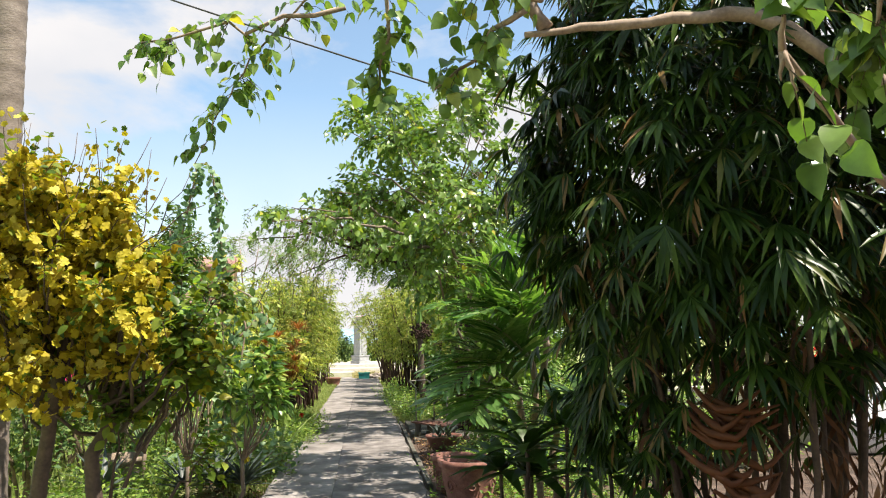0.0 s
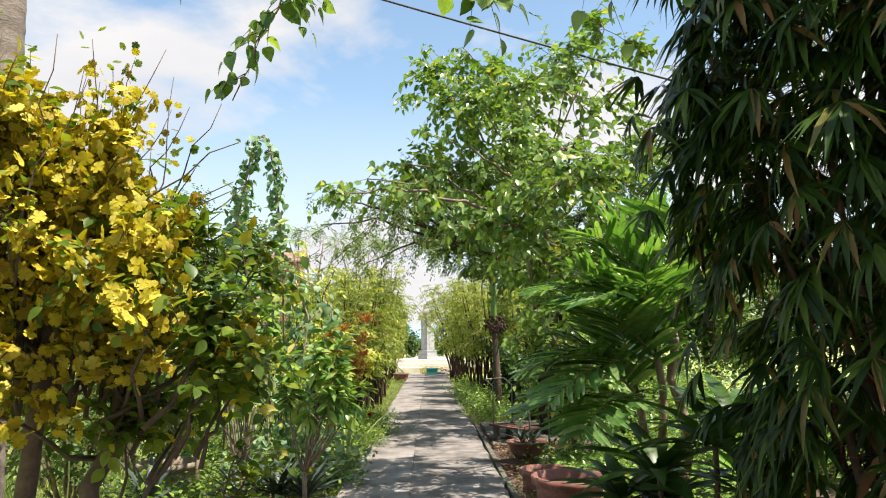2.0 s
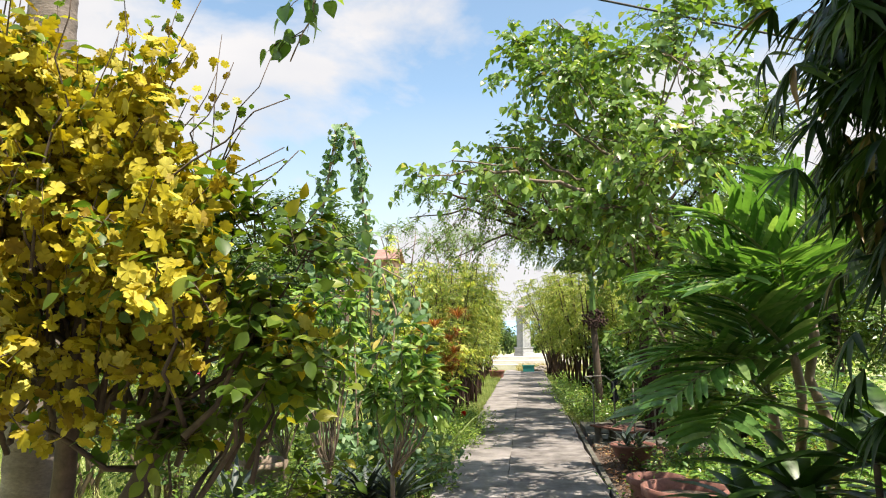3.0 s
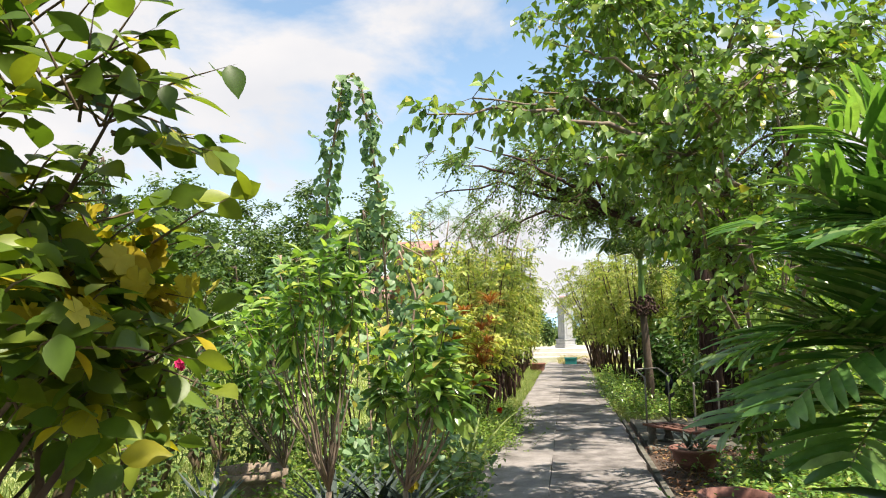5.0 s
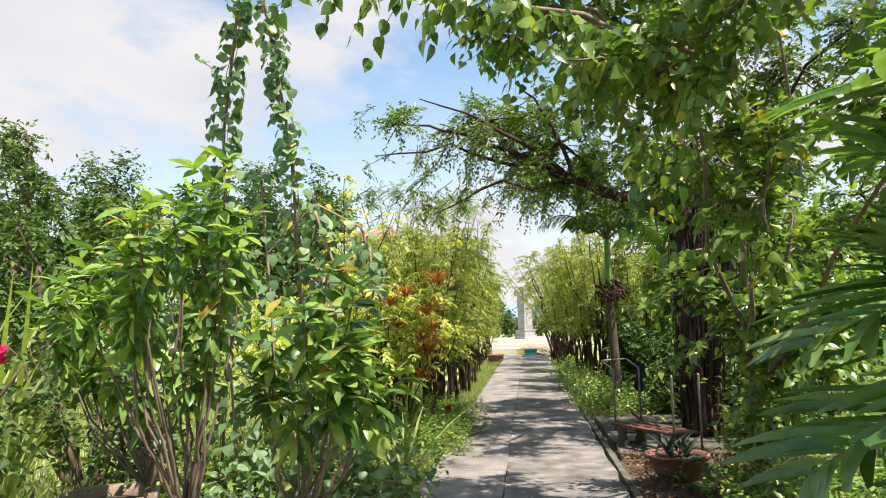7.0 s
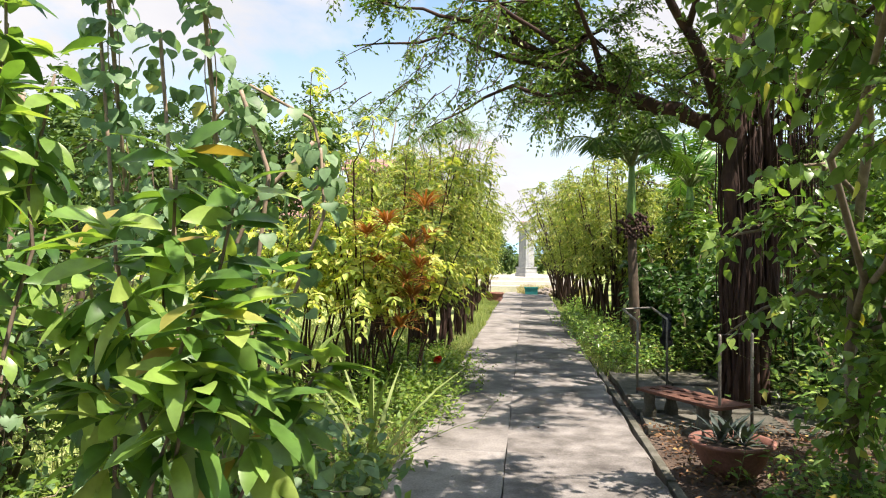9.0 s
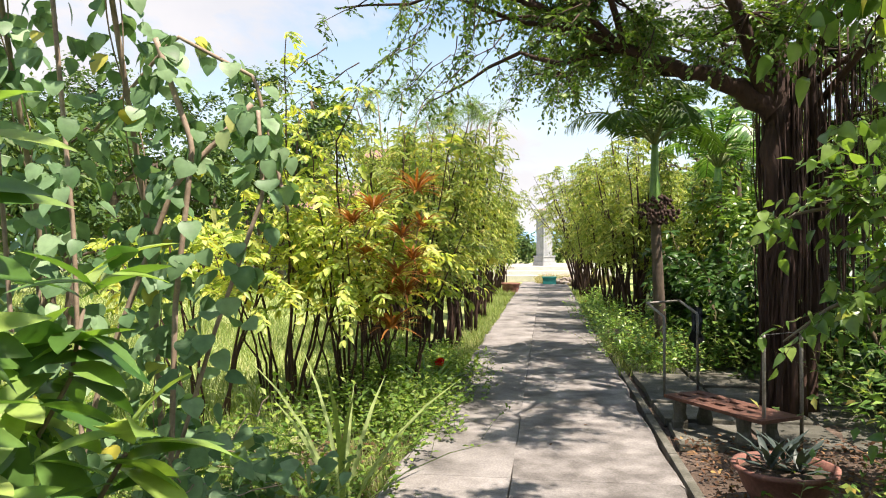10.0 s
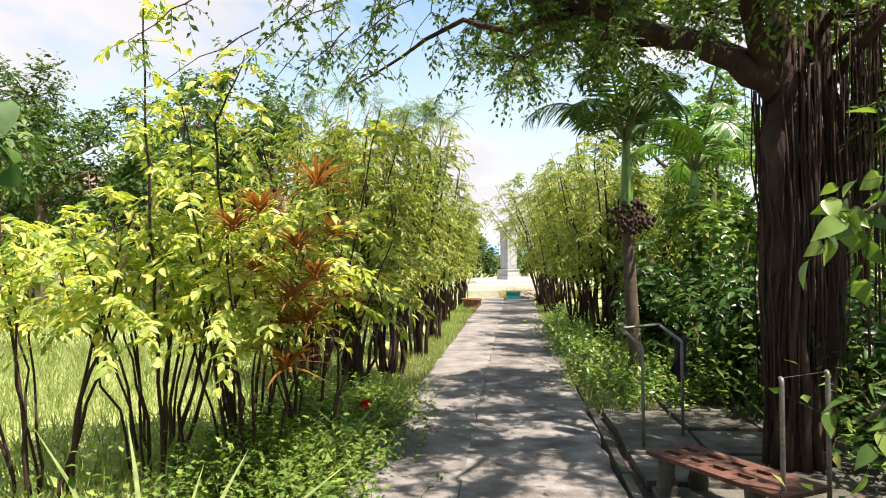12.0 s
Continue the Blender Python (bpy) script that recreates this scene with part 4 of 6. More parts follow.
# -- heart-leaved tree over the right of the path
def heart_tree():
    def extra(rng, wood, twigs, leaves):
        for a, b in (((1.3, 8.3, 2.9), (-0.45, 7.0, 3.0)), ((0.7, 7.5, 2.8), (-0.68, 6.65, 2.8)), ((1.4, 8.4, 3.0), (-0.2, 8.3, 3.45)), ((1.4, 8.0, 2.5), (0.3, 7.2, 2.6)), ((1.5, 8.9, 3.2), (-0.1, 9.3, 4.6)), ((1.6, 9.2, 3.3), (0.2, 9.5, 5.2)),
                     ((1.3, 8.0, 2.6), (0.75, 6.1, 2.75)), ((1.3, 8.2, 3.0), (0.1, 7.7, 3.6)), ((1.4, 8.8, 3.6), (0.5, 8.6, 4.9)), ((1.9, 10.2, 1.6), (1.1, 10.1, 1.5)), ((1.9, 10.2, 1.2), (1.15, 10.0, 1.0)), ((1.95, 10.2, 1.8), (1.35, 9.6, 1.9))):
            ln = bend(rng, a, b, 12, 0.03, 0.1)
            tube(wood, ln, np.linspace(0.02, 0.005, 12), 6)
            n = 30 if a[1] < 9.5 else 9
            k = rng.integers(3, 12, n)
            head = rng.normal(0, 1, (n, 3)) * np.array([0.5, 1, 0.5]) + np.array([-0.5, 0, -0.1])
            leafy_twigs(rng, leaves, twigs, ln[k], head, rng.uniform(0.15, 0.35, n), 5, HEART, 0.082, 0.72, hang=1.0, sag=0.3, flat=0.2)
    tree("heart_leaf_tree", (1.98, 10.25, -0.06), "leafy tree with drooping heart-shaped leaves beside the path", "tree",
         [(((1.98, 10.25, -0.1), (1.9, 10.2, 0.8), (1.85, 9.95, 1.7), (1.65, 9.3, 2.6), (1.3, 8.4, 3.2)), 0.036, 0.016), (((1.95, 10.2, 0.5), (2.2, 10.25, 1.5), (2.4, 10.1, 2.6), (2.1, 9.6, 4.0)), 0.024, 0.010)],
         [((0.95, 7.5, 2.65), (0.6, 0.8, 0.6), 130, 0), ((0.75, 8.3, 3.5), (0.9, 1.0, 0.65), 175, 0), ((0.9, 8.9, 4.4), (0.9, 0.9, 0.65), 165, 1), ((1.9, 7.8, 3.2), (0.9, 0.9, 0.7), 100, 0),
          ((2.1, 9.6, 2.0), (0.6, 0.8, 0.7), 55, 1), ((1.7, 10.0, 1.4), (0.45, 0.5, 0.55), 75, 0), ((0.95, 9.6, 3.1), (0.6, 0.7, 0.5), 100, 1), ((2.1, 10.0, 0.7), (0.55, 0.5, 0.45), 80, 0),
          ((1.3, 6.8, 3.0), (0.6, 0.6, 0.5), 100, 0), ((1.5, 8.3, 2.1), (0.5, 0.8, 0.5), 110, 0), ((2.6, 10.2, 1.3), (0.5, 0.5, 0.7), 90, 1), ((2.0, 7.3, 2.4), (0.6, 0.6, 0.5), 90, 0), ((1.7, 9.0, 4.9), (0.9, 0.9, 0.4), 120, 1), ((1.4, 7.3, 3.9), (0.8, 0.7, 0.5), 80, 0), ((1.9, 7.7, 4.7), (0.8, 0.8, 0.5), 40, 0), ((0.5, 8.1, 4.2), (0.7, 0.7, 0.45), 140, 0), ((0.15, 8.7, 3.3), (0.55, 0.7, 0.45), 110, 0), ((2.5, 7.0, 3.5), (0.7, 0.6, 0.6), 70, 0), ((2.2, 9.5, 1.25), (0.45, 0.6, 0.5), 130, 0), ((1.9, 9.9, 1.5), (0.45, 0.4, 0.5), 100, 0), ((1.2, 8.6, 2.55), (0.5, 0.6, 0.45), 110, 0), ((2.5, 10.6, 2.0), (0.5, 0.5, 0.6), 90, 1), ((2.3, 11.0, 0.9), (0.5, 0.4, 0.6), 70, 1)],
         "heart", HEART, 0.08, 0.72, 6, 0.34, 0.5, 0.3, TANBARK, seed=43, extra=extra, flat=0.6)


heart_tree()


# -- big fig with hanging roots
def fig():
    def extra(rng, wood, twigs, leaves):
        for k in range(70):
            a = rng.uniform(0, 6.28)
            x, y = 2.13 + rng.uniform(0.1, 0.21) * math.cos(a), 13.2 + rng.uniform(0.1, 0.21) * math.sin(a)
            z1 = rng.uniform(2.2, 3.2)
            tube(wood, bend(rng, (x * 0.96 + 0.06, y, z1), (x, y, rng.uniform(-0.1, 0.8)), 7, 0.012), rng.uniform(0.004, 0.009), 5)
        for k in range(34):
            s = rng.uniform()
            p = np.array([2.6, 12.6, 2.8]) * (1 - s) + np.array([2.4, 14.2, 2.9]) * s + rng.normal(0, 0.25, 3) * np.array([1, 1, 0.3])
            tube(wood, bend(rng, p, p - np.array([0, 0, rng.uniform(0.4, 1.3)]), 5, 0.03), np.linspace(0.004, 0.002, 5), 4)
        for k in range(120):
            x, y, z1 = rng.uniform(2.15, 2.85), rng.uniform(12.85, 13.55), rng.uniform(2.6, 3.3)
            drop = rng.uniform(0.9, 2.0) + 0.8 * (rng.uniform() < 0.2)
            tube(wood, bend(rng, (x, y, z1), (x + rng.normal(0, 0.03), y, z1 - drop), 6, 0.012), rng.uniform(0.003, 0.011), 5)
        for k in range(9):
            t = 0.7 * k
            foot = np.array([2.15 + 0.17 * math.cos(t), 13.2 + 0.17 * math.sin(t), -0.1])
            tube(wood, bend(rng, foot, (2.1 + 0.12 * math.cos(t + 0.9), 13.15 + 0.12 * math.sin(t + 0.9), 2.5), 9, 0.02), np.linspace(0.04, 0.022, 9) * rng.uniform(0.6, 1.2), 7)
        # hanging sprays above the path
        for k in range(46):
            a = np.array([rng.uniform(-1.7, 1.0), rng.uniform(12.0, 14.0), rng.uniform(3.0, 4.1)])
            b = a + np.array([rng.normal(-0.25, 0.2), rng.normal(-0.1, 0.2), -rng.uniform(0.2, 0.75)])
            ln = bend(rng, a, b, 6, 0.05)
            tube(wood, ln, np.linspace(0.006, 0.002, 6), 4)
            n = 8
            leafy_twigs(rng, leaves, twigs, ln[rng.integers(1, 6, n)], rng.normal(0, 1, (n, 3)) + np.array([0, 0, -0.4]), 0.16, 6, SMALL, 0.06, 0.55, hang=0.5, sag=0.5)
        for b in ((-1.7, 12.5, 3.5), (-1.0, 11.6, 3.9), (0.1, 11.2, 3.9), (-0.6, 13.5, 3.6), (-1.2, 14.2, 3.0)):
            tube(wood, bend(rng, (0.75, 12.9, 3.15), b, 9, 0.04, 0.15), np.linspace(0.035, 0.006, 9), 6)
    tree("fig_tree", (2.15, 13.2, -0.06), "large dark fig with rope-like hanging roots, its limb crossing the path", "tree",
         [(((2.15, 13.2, -0.1), (2.12, 13.2, 0.9), (2.08, 13.15, 1.9), (2.05, 13.1, 2.8), (2.12, 13.2, 3.8)), 0.135, 0.08), (((2.05, 13.1, 2.6), (1.75, 13.05, 2.82), (1.3, 12.95, 2.95), (0.75, 12.9, 3.15), (-0.1, 12.7, 3.55)), 0.10, 0.035),
          (((2.36, 13.3, -0.1), (2.44, 13.25, 1.1), (2.5, 13.2, 2.1), (2.35, 13.15, 3.0), (2.3, 13.4, 4.6)), 0.10, 0.05), (((2.0, 13.1, 2.7), (1.6, 12.6, 3.4), (1.0, 12.2, 4.2)), 0.08, 0.03)],
         [((0.6, 12.7, 3.6), (0.8, 0.8, 0.5), 260, 1), ((-0.3, 12.6, 3.9), (0.9, 0.9, 0.5), 160, 1), ((0.3, 15.2, 3.5), (0.9, 1.0, 0.5), 200, 1), ((1.4, 15.0, 3.8), (0.8, 1.0, 0.6), 200, 2), ((1.7, 12.6, 3.3), (0.6, 0.6, 0.4), 160, 3), ((1.3, 12.3, 4.3), (0.9, 0.9, 0.5), 150, 3), ((2.2, 13.3, 4.6), (1.1, 1.1, 0.7), 170, 2), ((-1.3, 12.6, 3.9), (0.6, 0.8, 0.35), 55, 1),
          # clusters at y 10.9 and 11.9 are added out of view to shade the ground
          ((1.2, 13.6, 3.45), (0.7, 0.7, 0.3), 70, 1), ((2.6, 13.4, 3.2), (0.7, 0.9, 0.4), 190, 2), ((3.4, 12.8, 3.4), (0.8, 0.8, 0.6), 150, 2), ((3.6, 13.2, 4.4), (0.7, 0.8, 0.4), 90, 2), ((2.4, 11.8, 4.6), (1.0, 0.9, 0.5), 120, 2), ((3.25, 10.9, 4.1), (0.6, 0.5, 0.3), 140, 2), ((3.1, 11.9, 4.1), (0.6, 0.5, 0.3), 120, 2), ((2.7, 14.4, 4.6), (0.8, 0.8, 0.5), 90, 2), ((1.5, 11.2, 4.2), (0.8, 0.7, 0.4), 160, 3), ((1.9, 14.4, 3.6), (0.8, 0.8, 0.4), 170, 2), ((0.0, 14.2, 4.5), (1.0, 1.0, 0.5), 150, 1), ((2.6, 12.3, 3.5), (0.6, 0.7, 0.6), 120, 2), ((0.2, 13.8, 3.6), (0.7, 0.8, 0.35), 90, 1), ((0.95, 13.3, 3.2), (0.45, 0.5, 0.25), 100, 1), ((2.9, 13.0, 2.6), (0.4, 0.5, 0.5), 110, 2), ((0.5, 13.4, 3.2), (0.4, 0.5, 0.25), 60, 1)],
         "ficus", SMALL, 0.066, 0.56, 13, 0.34, 0.35, 0.4, DARK_BARK, seed=45, extra=extra, limb_r=0.035)


fig()


# -- feather palms
def clump_palm():
    rng = R(51)
    ob = plant("clump_palm", (1.7, 5.67, -0.06), "green clump palm with broad glossy leaflets", "palm")
    canes = ((1.7, 5.67, 1.45, 0.024, ((2.7, 0.75, 1.1), (3.2, 1.0, 1.2), (3.75, 0.7, 1.05), (4.3, 1.0, 1.0), (2.2, 1.25, 1.2), (3.05, 0.25, 1.05), (3.6, 0.1, 1.0))),
             (1.62, 5.85, 1.2, 0.026, ((2.9, 0.85, 0.95), (3.5, 0.7, 0.9), (4.2, 1.0, 0.9), (2.3, 1.1, 1.0), (3.3, 0.2, 0.95), (4.0, 0.15, 0.9))),
             (1.85, 5.8, 1.75, 0.026, ((2.9, 1.15, 1.2), (3.5, 0.9, 1.15), (4.4, 1.2, 1.1), (1.2, 1.1, 1.2), (0.2, 1.0, 1.2), (5.4, 1.0, 1.1), (3.1, 1.4, 1.1), (3.3, 0.45, 1.25), (3.9, 0.4, 1.1))))
    for x, y, h, r, fronds in canes:
        g = Geo()
        tube(g, bend(rng, (x, y, -0.1), (x - 0.08, y - 0.02, h), 9, 0.02), np.linspace(r * 1.2, r, 9) * (1 + 0.1 * (np.arange(9) % 2)), 10)
        part("cane", g, PALE_BARK, ob)
        for az, rise, length in fronds:
            frond(rng, ob, (x - 0.08, y - 0.02, h - 0.03), az + rng.normal(0, 0.06), rise, length, 0.46, 0.04, "palm", 0.62, 18, hang=0.3, vee=0.8, shape=FROND_LEAF)


clump_palm()


def areca_palm(name, x, y, height, label, seed, fruit=True, shaft=0.62, flen=1.5, mat="areca"):
    rng = R(seed)
    ob = plant(name, (x, y, -0.06), label, "palm tree")
    top = ringed_trunk(ob, (x, y, -0.08), height, 0.078, 0.06, BARK, 12.0, lean=(-0.08, 0))
    g = Geo()
    z = np.linspace(0, shaft, 8)
    tube(g, np.stack([np.full(8, top[0]), np.full(8, top[1]), top[2] - 0.01 + z], 1), np.interp(z, [0, 0.15, shaft], [0.06, 0.072, 0.04]), 14)
    part("crownshaft", g, SHAFT, ob, "smooth green crownshaft")
    for k in range(12):
        frond(rng, ob, (top[0], top[1], top[2] + shaft - 0.03), k * 0.5236 + rng.normal(0, 0.12), rng.uniform(0.6, 1.4), flen * rng.uniform(0.85, 1.1), 0.42, 0.04, mat, 1.15, 30, hang=0.9, vee=0.2)
    if fruit:
        f = Geo()
        n = 130
        c = np.array([top[0] + 0.02, top[1] - 0.16, top[2] - 0.02]) + in_ball(rng, n, 0.1) * np.array([0.27, 0.2, 0.2])
        oct_v = np.array([(1, 0, 0), (-1, 0, 0), (0, 1, 0), (0, -1, 0), (0, 0, 1.3), (0, 0, -1.3)]) * 0.026
        oct_f = np.array([(0, 2, 4), (2, 1, 4), (1, 3, 4), (3, 0, 4), (2, 0, 5), (1, 2, 5), (3, 1, 5), (0, 3, 5)])
        f.add((c[:, None] + oct_v[None]).reshape(-1, 3), (oct_f[None] + (np.arange(n) * 6)[:, None, None]).reshape(-1, 3))
        part("fruit_bunch", f, DARK_BARK, ob, "dark bunch of small round nuts", kind="stuff")


areca_palm("betel_palm", 1.55, 16.0, 2.0, "slender ringed palm with a dark nut cluster", 53, True, 0.85, 2.0)
areca_palm("coconut_palm", 2.9, 18.5, 2.4, "young palm with long arching fronds", 54, False, 0.4, 2.2, "palm")


# -- rows of willowy shrubs lining the path
def cane_shrub(name, x, y, h, spread, label, leaf, seed, n_canes=14, shape=SMALL, size=0.085, ratio=0.26, count=10, bark=CANE, low=0.28, twigs_each=26, hang=0.6, foot=0.2, group=""):
    rng = R(seed)
    ob = plant(name, (x, y, -0.06), label, "shrub", group)
    twigs, leaves = Geo(), Geo()
    for k in range(n_canes):
        a = rng.uniform(0, 6.28)
        r = math.sqrt(rng.uniform())
        f = np.array([x + foot * r * math.cos(a), y + foot * r * math.sin(a), -0.1])
        hh = h * rng.uniform(0.72, 1.05)
        lean = np.array([math.cos(a), math.sin(a), 0]) * spread * r * rng.uniform(0.7, 1.1)
        s = np.linspace(0, 1, 10)
        p = f + lean * (s ** 1.5)[:, None] + np.array([0, 0, 1.0]) * (hh * s)[:, None] + rng.normal(0, 0.03, (10, 3))
        cane = Geo()
        tube(cane, p, np.linspace(0.027, 0.005, 10) * rng.uniform(0.6, 1.4), 6)
        part("stem", cane, bark, ob)
        n = twigs_each
        q = rng.uniform(low, 1.0, n) ** 0.85
        start = np.stack([np.interp(q, s, p[:, i]) for i in range(3)], 1)
        head = rng.normal(0, 1, (n, 3)) * np.array([1, 1, 0.5]) + np.array([math.cos(a) * 0.5, math.sin(a) * 0.5, 0.45])
        leafy_twigs(rng, leaves, twigs, start, head, rng.uniform(0.25, 0.55, n) * (1.15 - 0.5 * q), count, shape, size, ratio, hang=hang, sag=0.5, flat=0.4)
    part("twig_mass", twigs, TWIG, ob, kind="stuff")
    part("foliage", leaves, G[leaf], ob, kind="stuff")
    return ob


WILLOW = "willowy shrub with many dark stems and narrow yellow-green leaves"
for i, (x, y, h, sp) in enumerate(((-1.45, 15.2, 3.0, 0.55), (-1.35, 16.9, 3.3, 0.6), (-1.3, 18.9, 3.6, 0.7), (-1.35, 21.3, 3.7, 0.75), (-1.5, 24.5, 3.4, 0.75), (-1.6, 28.0, 3.4, 0.8), (-2.9, 24.0, 3.3, 0.9), (-3.6, 29.0, 3.4, 1.0), (-2.3, 16.4, 3.1, 0.6), (-2.5, 18.8, 3.5, 0.7),
                                   (1.6, 19.0, 3.4, 0.85), (1.45, 21.2, 3.7, 1.0), (1.25, 24.3, 3.9, 1.15), (1.25, 27.5, 4.0, 1.5), (2.5, 20.5, 3.4, 0.8), (2.8, 25.0, 3.6, 0.9), (3.2, 30.0, 3.4, 1.0), (1.15, 30.6, 4.1, 1.6), (1.25, 32.8, 4.3, 2.3), (-1.45, 31.2, 3.5, 0.8))):
    cane_shrub("willow_shrub", x, y, h, sp, WILLOW, "willow", 60 + i, 15, SMALL, 0.115, 0.27, 11, DARK_BARK, 0.34, 40, 0.7, 0.2, "shrubs lining the path")


# -- lime-leaved shrubs with paired leaflets
def lime_shrub(x, y, h, spread, seed, n_canes=9, shoots=()):
    rng = R(seed)
    ob = plant("lime_shrub", (x, y, -0.06), "open shrub with lime-green paired leaflets on dark stems", "shrub", "lime shrubs beside the path")
    twigs, leaves = Geo(), Geo()
    for k in range(n_canes):
        a = rng.uniform(0, 6.28)
        f = np.array([x + 0.14 * math.cos(a), y + 0.14 * math.sin(a), -0.1])
        hh = h * (rng.uniform(1.25, 1.5) if k == 0 and seed % 2 else rng.uniform(0.78, 1.06))
        s = np.linspace(0, 1, 10)
        p = f + np.array([math.cos(a), math.sin(a), 0]) * spread * rng.uniform(0.5, 1.35) * (s ** 1.4)[:, None] + np.array([0, 0, 1.0]) * (hh * s)[:, None] + rng.normal(0, 0.014, (10, 3))
        cane = Geo()
        tube(cane, p, np.linspace(0.015, 0.005, 10) * rng.uniform(0.7, 1.2), 6)
        part("stem", cane, DARK_BARK, ob)
        n = 12
        q = rng.uniform(0.66, 1.0, n)
        start = np.stack([np.interp(q, s, p[:, i]) for i in range(3)], 1)
        head = rng.normal(0, 1, (n, 3)) * np.array([1, 1, 0.3]) + np.array([math.cos(a) * 0.6, math.sin(a) * 0.6, 0.4])
        leafy_twigs(rng, leaves, twigs, start, head, rng.uniform(0.28, 0.55, n), 8, OVATE, 0.095, 0.45, hang=0.55, sag=0.5, flat=0.7, pair=True)
    for line in shoots:
        line = np.array(line, float)
        s = np.linspace(0, len(line) - 1, 16)
        p = np.stack([np.interp(s, range(len(line)), line[:, i]) for i in range(3)], 1) + rng.normal(0, 0.008, (16, 3))
        cane = Geo()
        tube(cane, p, np.linspace(0.014, 0.004, 16), 6)
        part("stem", cane, DARK_BARK, ob)
        k = np.repeat(np.arange(8, 16), 2)
        head = rng.normal(0, 1, (16, 3)) * np.array([1, 1, 0.2]) + np.array([0.1, 0, 0.25])
        leafy_twigs(rng, leaves, twigs, p[k], head, rng.uniform(0.22, 0.36, 16) * np.linspace(1.15, 0.7, 16), 6, OVATE, 0.085, 0.45, hang=0.5, sag=0.6, flat=0.7, pair=True)
    part("twig_mass", twigs, GREENTWIG, ob, kind="stuff")
    part("foliage", leaves, G["lime"], ob, kind="stuff")


LIME_SHOOTS = {1: (((-2.1, 12.5, -0.1), (-2.05, 12.3, 1.2), (-1.98, 12.05, 2.2), (-1.97, 12.0, 3.15)),), 2: (((-1.7, 12.8, -0.1), (-1.65, 12.5, 1.4), (-1.62, 12.2, 2.3), (-1.4, 12.2, 2.72)), ((-1.75, 12.9, -0.1), (-1.9, 12.6, 1.3), (-2.2, 12.3, 2.35)))}
for i, (x, y, h, sp, n) in enumerate(((-2.75, 12.2, 1.9, 0.6, 9), (-2.2, 12.6, 2.0, 0.6, 9), (-1.7, 12.9, 2.0, 0.55, 9), (-1.3, 13.2, 1.95, 0.45, 8), (-2.5, 13.2, 1.9, 0.5, 5), (-1.55, 12.6, 1.75, 0.4, 5))):
    lime_shrub(x, y, h, sp, 90 + i, n, LIME_SHOOTS.get(i, ()))


# -- long-leaved shrubs with whorls
def whorl_shrub(name, base, tips, label, seed, size=0.2, whorls=2, leaf="mango", stem=TANBARK, ratio=0.33):
    rng = R(seed)
    ob = plant(name, base, label, "shrub", "long-leaved shrubs")
    wood, leaves = Geo(), Geo()
    b = np.array(base, float)
    fork = b + np.array([0, 0, 0.45])
    tube(wood, bend(rng, b - np.array([0, 0, 0.05]), fork, 6, 0.03), np.linspace(0.026, 0.02, 6), 8)
    for tip in tips:
        tip = np.array(tip, float)
        mid = fork * 0.45 + tip * 0.55 + np.array([0, 0, -0.12]) + rng.normal(0, 0.04, 3)
        line = np.concatenate([bend(rng, fork, mid, 6, 0.04), bend(rng, mid, tip, 6, 0.03)[1:]])
        tube(wood, line, np.linspace(0.009, 0.004, 11), 6)
        for w in range(whorls * 2):
            c = line[-1] + (line[-1] - line[-3]) * (-0.32 * w + 0.15)
            n = 8
            a = rng.uniform(0, 6.28) + np.arange(n) * 2.4
            up = 0.45 - 0.42 * w
            d = np.stack([np.cos(a), np.sin(a), np.full(n, up)], 1) + rng.normal(0, 0.3, (n, 3))
            scatter(leaves, LONG, np.repeat(c[None], n, 0) + rng.normal(0, 0.015, (n, 3)), d, np.array([0, 0, 1.0]) + rng.normal(0, 0.4, (n, 3)), size * rng.uniform(0.6, 1.15, n), size * ratio * rng.uniform(0.85, 1.1, n))
    part("stem", wood, stem, ob)
    part("foliage", leaves, G[leaf], ob, kind="stuff")


def tips_round(rng, c, rad, n):
    return c + in_ball(rng, n, 0.45) * np.array(rad)


whorl_shrub("long_leaf_shrub", (-1.62, 7.55, -0.06), tips_round(R(110), np.array([-1.75, 7.55, 1.72]), (0.58, 0.5, 0.6), 21), "tall shrub with whorls of long glossy green leaves", 111, 0.15)
whorl_shrub("long_leaf_shrub", (-1.08, 7.62, -0.06), tips_round(R(112), np.array([-0.9, 7.55, 1.28]), (0.42, 0.42, 0.42), 15), "shrub with drooping whorls of long glossy leaves", 113, 0.165)
whorl_shrub("long_leaf_shrub", (-2.3, 8.4, -0.06), tips_round(R(114), np.array([-2.45, 8.3, 1.5]), (0.55, 0.5, 0.65), 14), "shrub with whorls of long pale green leaves", 115, 0.17)


for i, (x, y, h, sp) in enumerate(((-3.3, 7.9, 1.5, 0.6), (-3.9, 10.2, 1.5, 0.7), (-4.6, 8.6, 1.7, 0.7), (-3.1, 9.3, 1.3, 0.5))):
    cane_shrub("leafy_shrub", x, y, h, sp, "open leafy shrub with rounded green leaves at the field edge", "far", 420 + i, 10, PLAIN, 0.085, 0.62, 7, TWIG, 0.3, 17, 0.4, 0.2, "field-edge shrubs")


